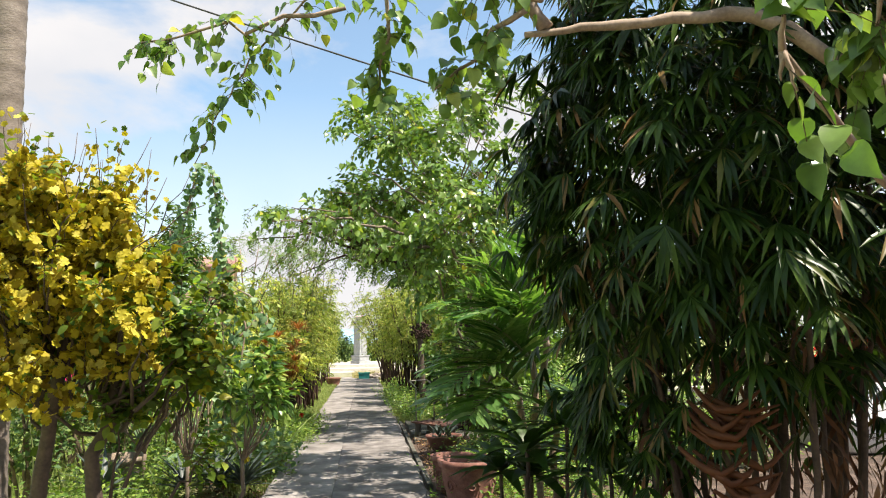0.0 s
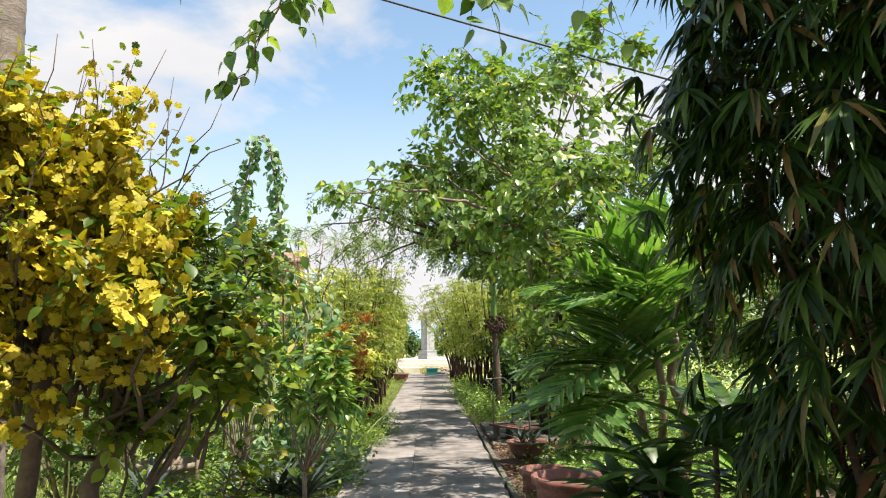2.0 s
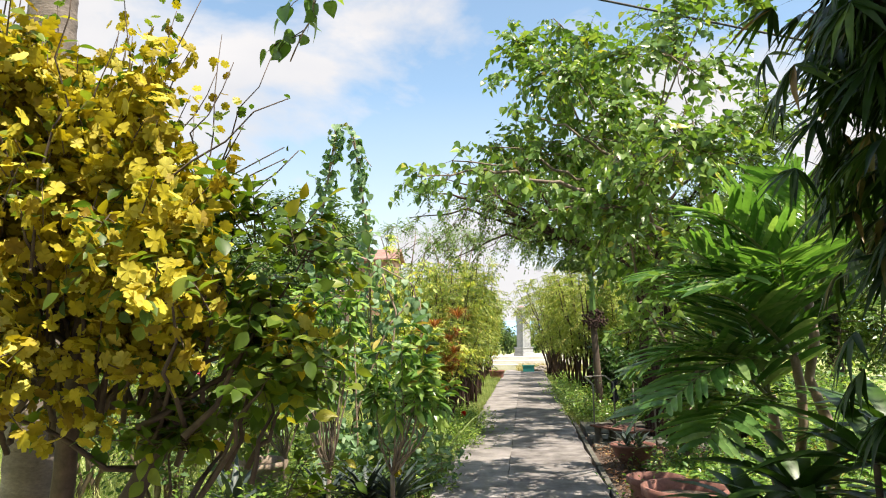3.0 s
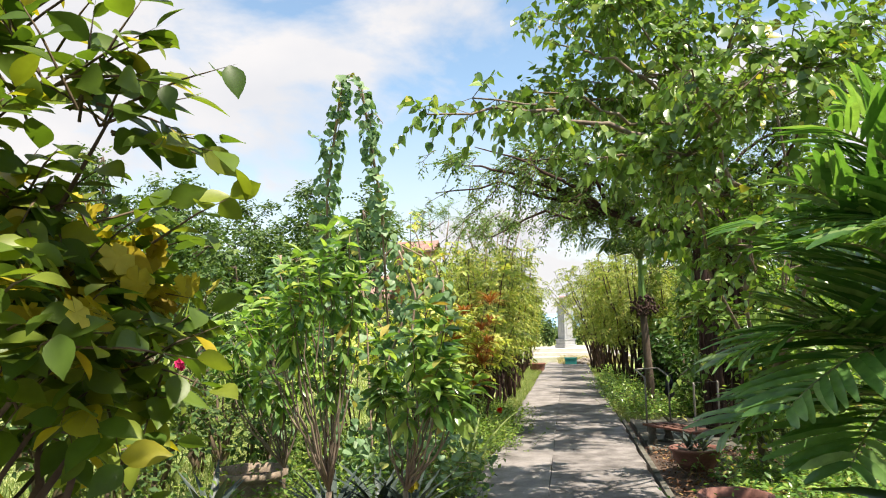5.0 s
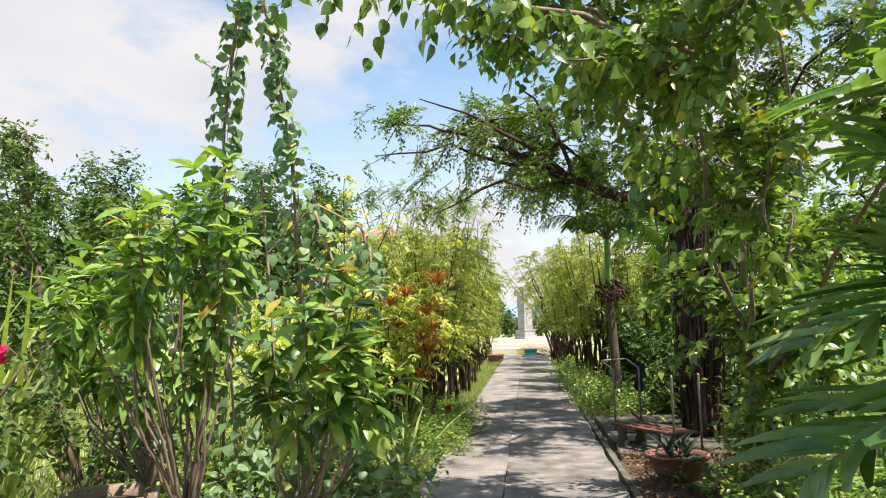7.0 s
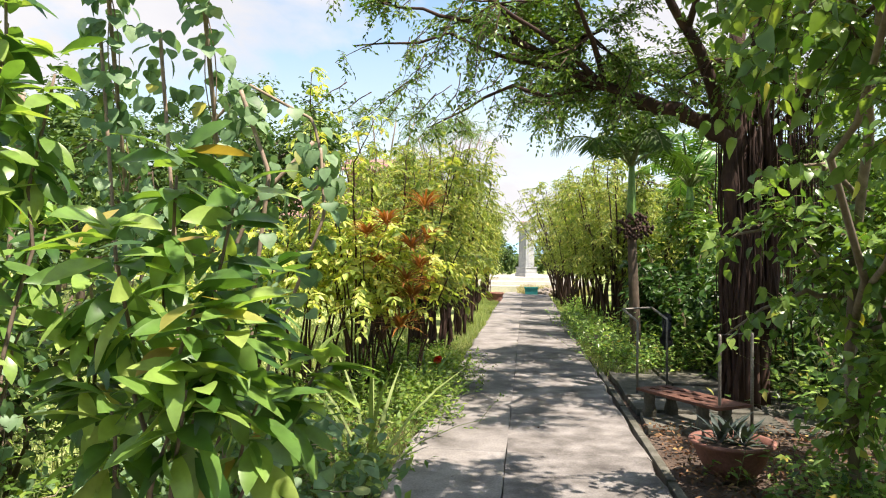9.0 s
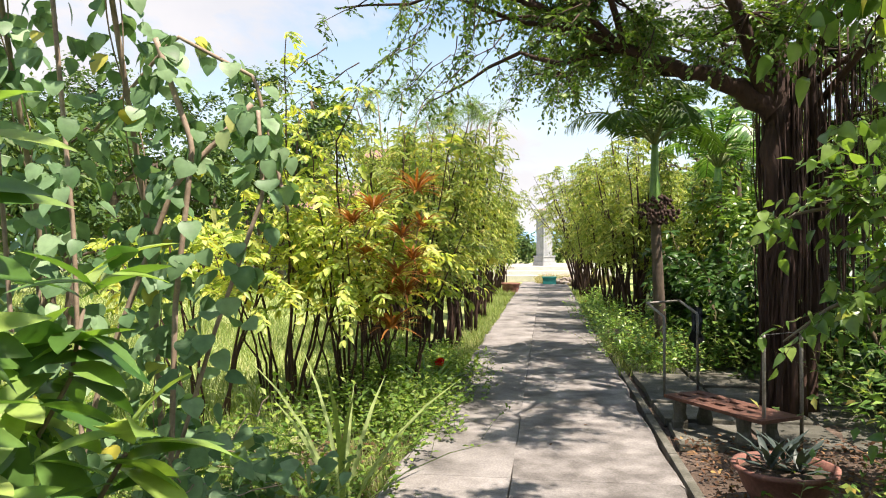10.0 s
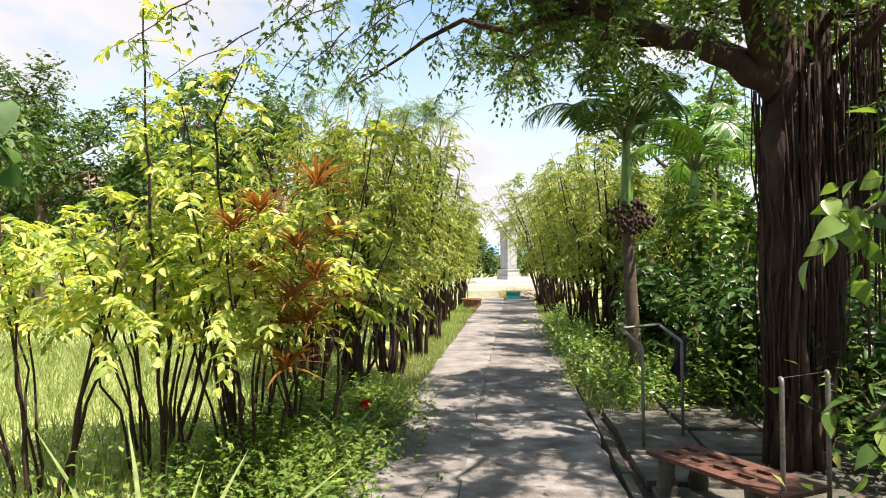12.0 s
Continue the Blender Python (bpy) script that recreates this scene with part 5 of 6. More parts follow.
for i, (x, y, h, sp) in enumerate(((2.0, 16.9, 1.5, 0.5), (2.55, 17.6, 1.7, 0.6), (3.2, 16.4, 1.7, 0.6), (2.45, 15.7, 1.35, 0.5), (3.0, 15.0, 1.5, 0.5), (3.6, 14.2, 1.6, 0.6), (3.3, 12.9, 1.4, 0.5))):
    cane_shrub("shade_shrub", x, y, h, sp, "dense dark green shrub with broad leaves behind the paving", "strap", 440 + i, 11, OVATE, 0.12, 0.5, 7, TWIG, 0.12, 26, 0.45, 0.3, "shrubs behind the paving")


# -- climbing vine on tall canes
def vine():
    rng = R(121)
    ob = plant("climbing_vine", (-2.1, 9.6, -0.06), "grey-green heart-leaved vine climbing tall thin canes", "vine")
    wood, twigs, leaves = Geo(), Geo(), Geo()
    cols = [(((-2.45, 9.75, -0.1), (-2.35, 9.72, 1.5), (-2.2, 9.2, 2.9), (-1.88, 8.75, 3.9)), 0.055, 0.2), (((-1.6, 9.55, -0.1), (-1.68, 9.58, 1.4), (-1.62, 9.1, 2.75), (-1.7, 8.72, 3.8)), 0.05, 0.15),
            (((-1.95, 9.2, -0.1), (-1.75, 9.3, 0.9), (-1.45, 9.35, 1.7), (-1.15, 9.45, 2.05)), 0.012, 0.16), (((-2.05, 9.7, 2.0), (-1.6, 9.65, 2.42), (-1.2, 9.6, 2.2), (-1.05, 9.6, 1.6)), 0.009, 0.12), (((-2.8, 9.2, -0.1), (-2.75, 9.2, 1.2), (-2.7, 9.25, 2.3)), 0.02, 0.3),
            (((-1.5, 9.35, 0.4), (-1.25, 9.3, 1.1), (-1.04, 9.3, 1.65), (-1.08, 9.35, 2.0)), 0.009, 0.12), (((-1.45, 9.3, 0.3), (-1.42, 9.3, 1.2), (-1.34, 9.3, 1.86), (-1.5, 9.3, 2.3)), 0.012, 0.14),
            (((-2.1, 9.3, 0.2), (-2.2, 9.3, 1.6), (-2.3, 9.3, 2.7)), 0.01, 0.3), (((-1.75, 9.2, 0.1), (-1.8, 9.2, 1.5), (-1.9, 9.2, 2.6)), 0.01, 0.25)]
    for line, r, fluff in cols:
        line = np.array(line)
        k = len(line)
        s = np.linspace(0, k - 1, 30)
        p = np.stack([np.interp(s, range(k), line[:, i]) for i in range(3)], 1)
        tube(wood, p, min(r, 0.012), 7)
        for j in range(2 if r > 0.015 else 0):
            w = np.linspace(0, 22 + 5 * j, 60)
            q = np.stack([np.interp(np.linspace(0, k - 1, 60), range(k), line[:, i]) for i in range(3)], 1)
            q[:, 0] += 0.03 * np.cos(w + j)
            q[:, 1] += 0.03 * np.sin(w + j)
            tube(wood, q, 0.004, 4)
        h = np.linalg.norm(line[-1] - line[0])
        n = int((88 if r > 0.015 else 48) * h)
        u = rng.uniform(0, 1, n)
        pos = np.stack([np.interp(u * (k - 1), range(k), line[:, i]) for i in range(3)], 1)
        a = rng.uniform(0, 6.28, n)
        rad = (0.05 + fluff * 0.7 * np.clip(1.15 - u, 0.12, 1) * rng.uniform(0.3, 1, n))
        outw = np.stack([np.cos(a), np.sin(a), np.zeros(n)], 1)
        scatter(leaves, ROUND, pos + outw * rad[:, None], outw * 0.5 + np.array([0, 0, -0.8]) + rng.normal(0, 0.3, (n, 3)), outw * 0.7 + np.array([0, -0.35, 0.95]) + rng.normal(0, 0.35, (n, 3)), 0.078 * rng.uniform(0.6, 1.25, n), 0.086 * rng.uniform(0.7, 1.2, n))
    # curled shoot tips
    for a, b in (((-1.88, 8.75, 3.88), (-1.7, 8.72, 3.82)), ((-2.1, 9.05, 3.15), (-2.24, 8.8, 3.38)), ((-1.68, 8.8, 3.5), (-1.5, 8.75, 3.42))):
        p = bend(rng, a, b, 8, 0.05, 0.06)
        tube(wood, p, 0.004, 4)
        scatter(leaves, ROUND, p + rng.normal(0, 0.012, p.shape), rng.normal(0, 0.4, p.shape) + np.array([0, 0, -0.8]), rng.normal(0, 1, p.shape), 0.05, 0.045)
    # low mass of leaves spilling to the path
    n = 520
    pos = np.array([-1.45, 9.4, 0.25]) + in_ball(rng, n, 0.2) * np.array([0.85, 0.8, 0.42])
    pos[:, 2] = np.maximum(pos[:, 2], 0.0)
    scatter(leaves, ROUND, pos, rng.normal(0, 0.7, (n, 3)) + np.array([0.2, -0.3, -0.4]), np.array([0.1, -0.2, 1.0]) + rng.normal(0, 0.35, (n, 3)), 0.085 * rng.uniform(0.6, 1.2, n), 0.08 * rng.uniform(0.6, 1.2, n))
    for k in range(40):
        a = pos[rng.integers(0, n)]
        tube(wood, bend(rng, a, a + rng.normal(0, 0.3, 3) * np.array([1, 1, 0.3]), 6, 0.06), 0.003, 4)
    part("stem_tangle", wood, PALE_BARK, ob, kind="stuff")
    part("foliage", leaves, G["vine"], ob, kind="stuff")


vine()


# -- undergrowth: leafy weeds and grass
def weeds(name, spots, label, leaf, seed, size=0.06, h=0.4, n_each=26, shape=PLAIN, ratio=0.6, mat=GREENTWIG):
    rng = R(seed)
    g, tw = Geo(), Geo()
    spots = np.array(spots, float)
    n = len(spots) * n_each
    base = np.repeat(spots[:, :2], n_each, 0) + rng.normal(0, 0.16, (n, 2))
    start = np.column_stack([base, np.full(n, -0.06)])
    head = rng.normal(0, 0.35, (n, 3)) + np.array([0, 0, 1.0])
    hh = np.repeat(spots[:, 2], n_each) * rng.uniform(0.5, 1.1, n) * h
    leafy_twigs(rng, g, tw, start, head, hh, 9, shape, size, ratio, hang=0.3, sag=0.25, flat=0.8, thick=0.0025)
    ob = new(name, g.mesh(name, G[leaf]))
    tagged(ob, label, "undergrowth", kind="stuff")
    st = new("weed_stems", tw.mesh("weed_stems", mat))
    st.parent = ob


rw = R(130)
left_spots = [(rw.uniform(-2.9, -1.0), y, rw.uniform(0.6, 1.9)) for y in np.arange(4.6, 11.4, 0.035)]
left_spots = [s for s in left_spots if not (s[0] > -1.95 and s[1] < 8.3)]
weeds("low_weeds", left_spots, "tangle of green leafy weeds beside the path", "weed", 131, 0.065, 0.5, 10)
weeds("verge_plants", [(rw.uniform(-1.75, -0.92), rw.uniform(11.9, 14.9), rw.uniform(0.7, 1.4)) for k in range(170)], "low dark green plants spilling onto the path edge", "weed", 132, 0.055, 0.5, 14)
weeds("verge_plants", [(rw.uniform(0.95, 2.1), rw.uniform(15.2, 24), rw.uniform(0.6, 1.3)) for k in range(150)], "low green plants along the path edge", "mango", 133, 0.065, 0.65, 14)
weeds("low_weeds", [(rw.uniform(1.5, 3.4), rw.uniform(6.2, 11.0), rw.uniform(0.5, 1.1)) for k in range(60)], "scattered green plants on leaf litter under the trees", "weed", 134, 0.06, 0.4, 9)
weeds("low_weeds", [(rw.uniform(1.4, 3.6), rw.uniform(4.6, 6.4), rw.uniform(0.5, 1.0)) for k in range(36)], "green plants at the foot of the thicket", "weed", 135, 0.06, 0.45, 9)
weeds("low_weeds", [(rw.uniform(1.6, 3.3), rw.uniform(7.6, 10.6), rw.uniform(0.6, 1.3)) for k in range(110)], "dark leafy plants on the shaded litter under the trees", "mango", 138, 0.07, 0.5, 9)
weeds("shade_plants", [(rw.uniform(2.3, 6.0), rw.uniform(14.0, 19.0), rw.uniform(1.0, 2.6)) for k in range(140)], "dark leafy shrubs behind the paving", "ficus", 136, 0.11, 0.75, 14)
weeds("shade_plants", [(rw.uniform(2.6, 5.5), rw.uniform(8.5, 14.0), rw.uniform(0.8, 2.4)) for k in range(110)], "leafy shrubs behind the garden trees", "mango", 137, 0.10, 0.75, 12)


def grass_patch(name, n, xr, yr, hgt, label, seed, lush="grass", width=0.008):
    rng = R(seed)
    x, y = rng.uniform(*xr, n), rng.uniform(*yr, n)
    g = Geo()
    d = rng.normal(0, 0.35, (n, 3)) + np.array([0, 0, 1.0])
    h = hgt * rng.uniform(0.4, 1.2, n)
    scatter(g, GRASS, np.stack([x, y, np.full(n, -0.07)], 1), d, rng.normal(0, 1, (n, 3)), h, width)
    ob = new(name, g.mesh(name, G[lush]))
    tagged(ob, label, "grass", kind="stuff")


grass_patch("grass", 34000, (-9.0, -1.9), (8.0, 20.0), 0.22, "tall pale green field grass", 140, width=0.012)
grass_patch("grass", 26000, (-18.0, -2.2), (18.0, 40.0), 0.28, "tall pale green field grass", 141, width=0.02)
grass_patch("grass", 13000, (-1.5, -0.9), (15.0, 31.0), 0.16, "short green verge grass", 142)
grass_patch("grass", 9000, (0.92, 1.6), (15.0, 31.0), 0.16, "short green verge grass", 143)
grass_patch("grass", 3000, (-1.35, -0.9), (8.0, 12.0), 0.14, "dry thin verge grass", 144)
grass_patch("dry_grass", 9000, (-0.3, 2.8), (34.8, 38.0), 0.35, "dry straw-coloured grass", 145, "straw", 0.02)


# -- strap-leaved plants
def rosette(name, x, y, z, n, length, width, leaf, label, category, seed, rise=0.6, shape=STRAP, group="", spread=0.02, low=0.35):
    rng = R(seed)
    ob = plant(name, (x, y, z), label, category, group)
    g = Geo()
    a = np.arange(n) * 2.4 + rng.normal(0, 0.15, n)
    up = np.linspace(rise * low, rise * 2.6, n)
    d = np.stack([np.cos(a), np.sin(a), up], 1)
    pos = np.array([x, y, z]) + np.stack([np.cos(a), np.sin(a), np.zeros(n)], 1) * spread + np.array([0, 0, 1.0]) * np.linspace(0, 0.05, n)[:, None]
    nor, ln, wd = np.array([0, 0, 1.0]) + rng.normal(0, 0.1, (n, 3)), length * rng.uniform(0.8, 1.1, n), width * rng.uniform(0.85, 1.1, n)
    for k in range(n):
        g = Geo()
        scatter(g, shape, pos[k:k + 1], d[k:k + 1], nor[k:k + 1], ln[k:k + 1], wd[k:k + 1])
        part("leaf", g, G[leaf], ob)
    return ob


for i, (x, y, z, L) in enumerate(((-1.12, 8.0, 0.06, 0.46), (-1.42, 8.15, 0.06, 0.5), (-1.75, 7.95, 0.05, 0.48))):
    rosette("agave", x, y, z, 34, L, 0.055, "agave", "grey-green spiky rosette plant low beside the path", "agave", 150 + i, 0.75, LANCE, "grey rosettes")
for i, (x, y, z, L) in enumerate(((1.45, 5.2, 0.75, 0.5), (1.7, 4.95, 0.95, 0.52), (1.3, 5.5, 0.55, 0.42), (1.95, 5.3, 1.05, 0.5), (1.55, 5.5, 0.5, 0.5), (2.0, 4.9, 0.6, 0.5))):
    plant_ob = rosette("broad_leaf_plant", x, y, z, 20, L, 0.10, "strap", "dark green plant with broad strap leaves", "plant", 155 + i, 0.55, STRAP, "broad-leaved plants", 0.04)
    g = Geo()
    tube(g, bend(R(400 + i), (x, y, -0.1), (x, y, z + 0.03), 7, 0.03), 0.016, 7)
    part("stem", g, CANE, plant_ob)
for i, (x, y, z, L) in enumerate(((2.4, 5.3, 0.85, 0.55), (2.2, 5.7, 0.6, 0.5))):
    plant_ob = rosette("bright_leaf_plant", x, y, z, 18, L, 0.09, "bright", "bright green plant with long arching leaves", "plant", 160 + i, 0.8, STRAP, "", 0.04)
    g = Geo()
    tube(g, bend(R(410 + i), (x, y, -0.1), (x, y, z + 0.03), 7, 0.03), 0.016, 7)
    part("stem", g, GREENTWIG, plant_ob)
for i, (x, y, z, L) in enumerate(((-0.9, 11.95, 1.86, 0.19), (-1.02, 11.95, 1.5, 0.15), (-1.25, 12.0, 1.72, 0.16), (-1.08, 12.05, 1.2, 0.17), (-0.98, 12.2, 1.33, 0.14), (-1.15, 12.15, 0.78, 0.2), (-1.45, 12.1, 1.62, 0.14), (-1.05, 12.25, 1.05, 0.18), (-1.25, 12.45, 1.0, 0.16), (-0.98, 12.7, 1.6, 0.15), (-1.02, 12.9, 1.15, 0.17), (-1.4, 12.35, 1.35, 0.15))):
    rosette("bromeliad", x, y, z, 44, L * 1.2, 0.02, "brom", "rust-orange bromeliad rosette growing among the stems", "bromeliad", 165 + i, 0.7, STRAP, "bromeliads", 0.02)
rosette("lemongrass", -1.0, 10.25, -0.05, 16, 1.0, 0.026, "grass", "clump of long arching grass blades by the path edge", "grass clump", 175, 1.6, STRAP, "", 0.03, 1.0)
rosette("sword_plant", -1.02, 13.2, 0.0, 22, 0.45, 0.05, "vine", "blue-green sword-leaved plant by the path", "plant", 176, 1.0, LANCE)
rosette("cane_grass", -4.3, 9.4, -0.05, 36, 1.9, 0.05, "grass", "tall clump of pale cane grass in the field", "grass clump", 177, 3.0, STRAP, "", 0.2, 1.0)
rosette("pot_aloe", -2.35, 7.2, 0.2, 20, 0.42, 0.06, "agave", "dark green aloe rosette beside the pot", "aloe", 178, 0.9, LANCE)

# -- pots


def pot(name, x, y, r, h, mat, label, seed, bowl=False, square=0.0):
    ob = plant(name, (x, y, -0.05), label, "plant pot")
    g = Geo()
    if bowl:
        prof = [(r * 0.5, 0), (r * 0.62, 0.02), (r * 0.84, h * 0.5), (r * 0.95, h * 0.86), (r * 1.05, h * 0.9), (r * 1.06, h), (r * 0.96, h), (r * 0.9, h * 0.8)]
    else:
        prof = [(r * 0.74, 0), (r * 0.78, 0.03), (r * 0.72, 0.05), (r * 0.86, h * 0.5), (r * 0.92, h * 0.78), (r * 0.92, h * 0.82), (r * 1.04, h * 0.86), (r * 1.05, h), (r * 0.95, h), (r * 0.9, h * 0.8)]
    lathe(g, prof, (x, y, -0.05), 36, 0.012, square)
    part("pot_body", g, mat, ob, smooth=True)
    s = Geo()
    lathe(s, [(r * 0.91, h * 0.82), (r * 0.5, h * 0.86), (0.001, h * 0.88)], (x, y, -0.05), 24)
    part("soil", s, SOIL, ob)
    if not bowl:
        for k in range(7):
            a = 2 * math.pi * k / 7 + 0.2
            o = Geo()
            t = np.linspace(0, 2.4 * math.pi, 22)
            rr = 0.07 * (1 - t / 9)
            rad = r * 0.87
            pts = np.stack([x + rad * np.cos(a + rr * np.cos(t) / rad), y + rad * np.sin(a + rr * np.cos(t) / rad), -0.05 + h * 0.48 + rr * np.sin(t)], 1)
            tube(o, pts, 0.011, 5)
            part("scroll_relief", o, mat, ob)
    return ob


pot("terracotta_pot", 1.28, 7.15, 0.31, 0.46, TERRACOTTA, "round red terracotta pot with scroll relief", 1)
pot("terracotta_pot", 1.2, 7.95, 0.24, 0.38, TERRACOTTA, "smaller red terracotta pot behind the larger one", 2)
pot("bowl_pot", 1.42, 10.85, 0.27, 0.24, TERRACOTTA, "shallow red-rimmed clay bowl holding aloes", 3, True)
pot("cement_pot", -2.62, 8.45, 0.30, 0.42, CEMENT_POT, "wide weathered cement pot among the weeds", 4)
pot("cement_pot", 1.18, 17.2, 0.2, 0.26, CEMENT_POT, "small pale cement pot at the path edge", 5)
pot("terracotta_pot", -1.05, 29.5, 0.3, 0.34, TERRACOTTA, "low brown clay pot by the path end", 6)
weeds("pot_plants", [(1.2, 7.1, 1.0), (1.4, 7.2, 0.9), (1.2, 7.95, 1.3), (1.25, 7.9, 1.0)], "small pale green seedlings in the pots", "bright", 180, 0.05, 0.62, 12)
for i, (x, y) in enumerate(((1.34, 10.85), (1.48, 10.8), (1.45, 10.95))):
    rosette("potted_aloe", x, y, 0.15, 11, 0.24, 0.045, "agave", "dark grey-green aloe in the clay bowl", "aloe", 182 + i, 0.8, LANCE, "aloes in the bowl")

# -- low perforated bench and pipe frames


def bench():
    ob = plant("low_bench", (1.55, 12.7, -0.03), "low bench of a rust-red perforated plate on stub legs", "bench")
    a, b = Vector((1.2, 12.72, 0)), Vector((1.72, 11.86, 0))
    mid = (a + b) / 2
    m = Matrix.Translation((mid.x, mid.y, 0)) @ Matrix.Rotation(math.atan2(b.y - a.y, b.x - a.x), 4, "Z")
    L, W, z0, z1 = (b - a).length, 0.38, 0.195, 0.22
    g = Geo()
    holes = [-0.38, -0.2, -0.02, 0.16]
    hw, hl = 0.055, 0.06
    xs = [-L / 2] + [e for h in holes for e in (h - hl, h + hl)] + [L / 2]
    ys = [-W / 2, -0.075 - hw / 2, -0.075 + hw / 2, 0.075 - hw / 2, 0.075 + hw / 2, W / 2]
    bm = bmesh.new()
    grid = [[bm.verts.new((x, y, z1)) for y in ys] for x in xs]
    for i in range(len(xs) - 1):
        for j in range(len(ys) - 1):
            if not (i % 2 and j % 2):
                bm.faces.new((grid[i][j], grid[i + 1][j], grid[i + 1][j + 1], grid[i][j + 1]))
    top = bmesh.ops.extrude_face_region(bm, geom=list(bm.faces))
    bmesh.ops.translate(bm, verts=[v for v in top["geom"] if isinstance(v, bmesh.types.BMVert)], vec=(0, 0, z0 - z1))
    bmesh.ops.recalc_face_normals(bm, faces=list(bm.faces))
    bm.transform(m)
    absorb(g, bm)
    part("seat_plate", g, RUST, ob, smooth=False)
    for sx in (-L / 2 + 0.12, L / 2 - 0.22):
        for sy in (-0.13, 0.13):
            g = Geo()
            lathe(g, [(0.001, 0), (0.055, 0.0), (0.06, 0.05), (0.043, 0.12), (0.05, 0.2), (0.048, 0.224), (0.001, 0.224)], m @ Vector((sx, sy, -0.03)), 10, 0.12, 0.5)
            part("leg", g, SLABSTONE, ob, "dark mossy stone stub leg", smooth=False)


bench()


def pipe_frame(p, q, h, arm, label):
    ob = plant("pipe_frame", (p[0], p[1], -0.05), label, "metal frame", "pipe frames")
    ends = []
    for c in (p, q):
        g = Geo()
        e = (c[0] + arm[0], c[1] + arm[1], h + arm[2])
        tube(g, [(c[0], c[1], -0.1), (c[0], c[1], h * 0.5), (c[0], c[1], h - 0.01), (c[0] + arm[0] * 0.06, c[1] + arm[1] * 0.06, h + arm[2] * 0.06), e], 0.013, 8)
        part("post", g, PIPE, ob)
        ends.append(e)
    g = Geo()
    wire = arm[1] < 0.1
    tube(g, [ends[0], ends[1]], 0.0025 if wire else 0.011, 8)
    part("crossbar", g, CABLE if wire else PIPE, ob)


pipe_frame((1.2, 13.62), (1.58, 13.98), 0.76, (-0.1, 0.42, 0.1), "bent grey pipe frame standing beside the path")
pipe_frame((1.6, 11.86), (1.93, 12.1), 0.80, (0.0, 0.02, 0.004), "grey pipe posts beside the low bench")


def cloth():
    g = Geo()
    rng = R(190)
    n = 12
    u, v = np.meshgrid(np.linspace(0, 1, n), np.linspace(0, 1, n), indexing="ij")
    x = 1.56 + 0.1 * u + 0.03 * np.sin(9 * u + 5 * v)
    y = 14.15 + 0.12 * u + 0.05 * np.sin(7 * v + 3 * u)
    z = 0.80 - 0.42 * v * (0.75 + 0.25 * np.sin(3 * u))
    idx = np.arange(n * n).reshape(n, n)
    q = np.stack([idx[:-1, :-1], idx[1:, :-1], idx[1:, 1:], idx[:-1, 1:]], -1).reshape(-1, 4)
    g.add(np.stack([x, y, z], -1), q)
    back = g.n
    g.add(np.stack([x + 0.02, y + 0.05, z - 0.01], -1), q[:, ::-1])
    edge = np.concatenate([idx[0, :], idx[1:, -1], idx[-1, -2::-1], idx[-2:0:-1, 0]])
    nx = np.roll(edge, -1)
    g.more(np.stack([edge, edge + n * n, nx + n * n, nx], -1), 0)
    tagged(new("hanging_cloth", g.mesh("hanging_cloth", NETTING)), "dark cloth bundle hung over the pipe frame", "cloth")


cloth()


# -- leaf litter
def litter(name, n, xr, yr, label, seed, size=0.05):
    rng = R(seed)
    g = Geo()
    pos = np.stack([rng.uniform(*xr, n), rng.uniform(*yr, n), rng.uniform(-0.04, 0.01, n)], 1)
    scatter(g, OVATE, pos, rng.normal(0, 1, (n, 3)) * np.array([1, 1, 0.25]), np.array([0, 0, 1.0]) + rng.normal(0, 0.45, (n, 3)), size * rng.uniform(0.5, 1.4, n), size * 0.5 * rng.uniform(0.6, 1.3, n))
    tagged(new(name, g.mesh(name, G["dead"])), label, "dead leaves", kind="stuff")


litter("leaf_litter", 4200, (1.04, 2.6), (6.0, 12.2), "brown fallen leaves lying on the soil", 200)
litter("leaf_litter", 1700, (-1.7, -0.93), (4.5, 13.5), "dry fallen leaves on the verge", 201)
litter("fallen_leaves", 70, (-0.85, 0.9), (5.0, 20.0), "a few dry leaves lying on the path", 202, 0.03)

# -- blossoms in the field


def blossom(name, x, y, z, leaf, label, seed):
    rng = R(seed)
    ob = plant(name, (x, y, -0.06), label, "flower")
    g = Geo()
    n = 9
    scatter(g, FLOWER, np.array([x, y, z]) + rng.normal(0, 0.015, (n, 3)), rng.normal(0, 1, (n, 3)), rng.normal(0, 0.7, (n, 3)) + np.array([0.2, -1, 0.3]), 0.065, 0.065)
    part("petals", g, G[leaf], ob)
    s = Geo()
    tube(s, bend(rng, (x, y, -0.1), (x, y, z), 7, 0.03), 0.006, 5)
    part("stem", s, GREENTWIG, ob)


blossom("rose", -3.2, 7.95, 1.82, "pink", "bright pink blossom on a thin stem", 210)
blossom("rose", -3.0, 7.9, 1.3, "pink", "small magenta blossom among the weeds", 211)
blossom("yellow_flower", -2.9, 6.9, 1.05, "flower", "small yellow flower on a thin stem", 212)
blossom("red_flower", -0.98, 13.6, 0.3, "red", "small red flower by the path edge", 213)
blossom("yellow_flower", -1.1, 7.9, 0.35, "flower", "small yellow flower near the path", 214)


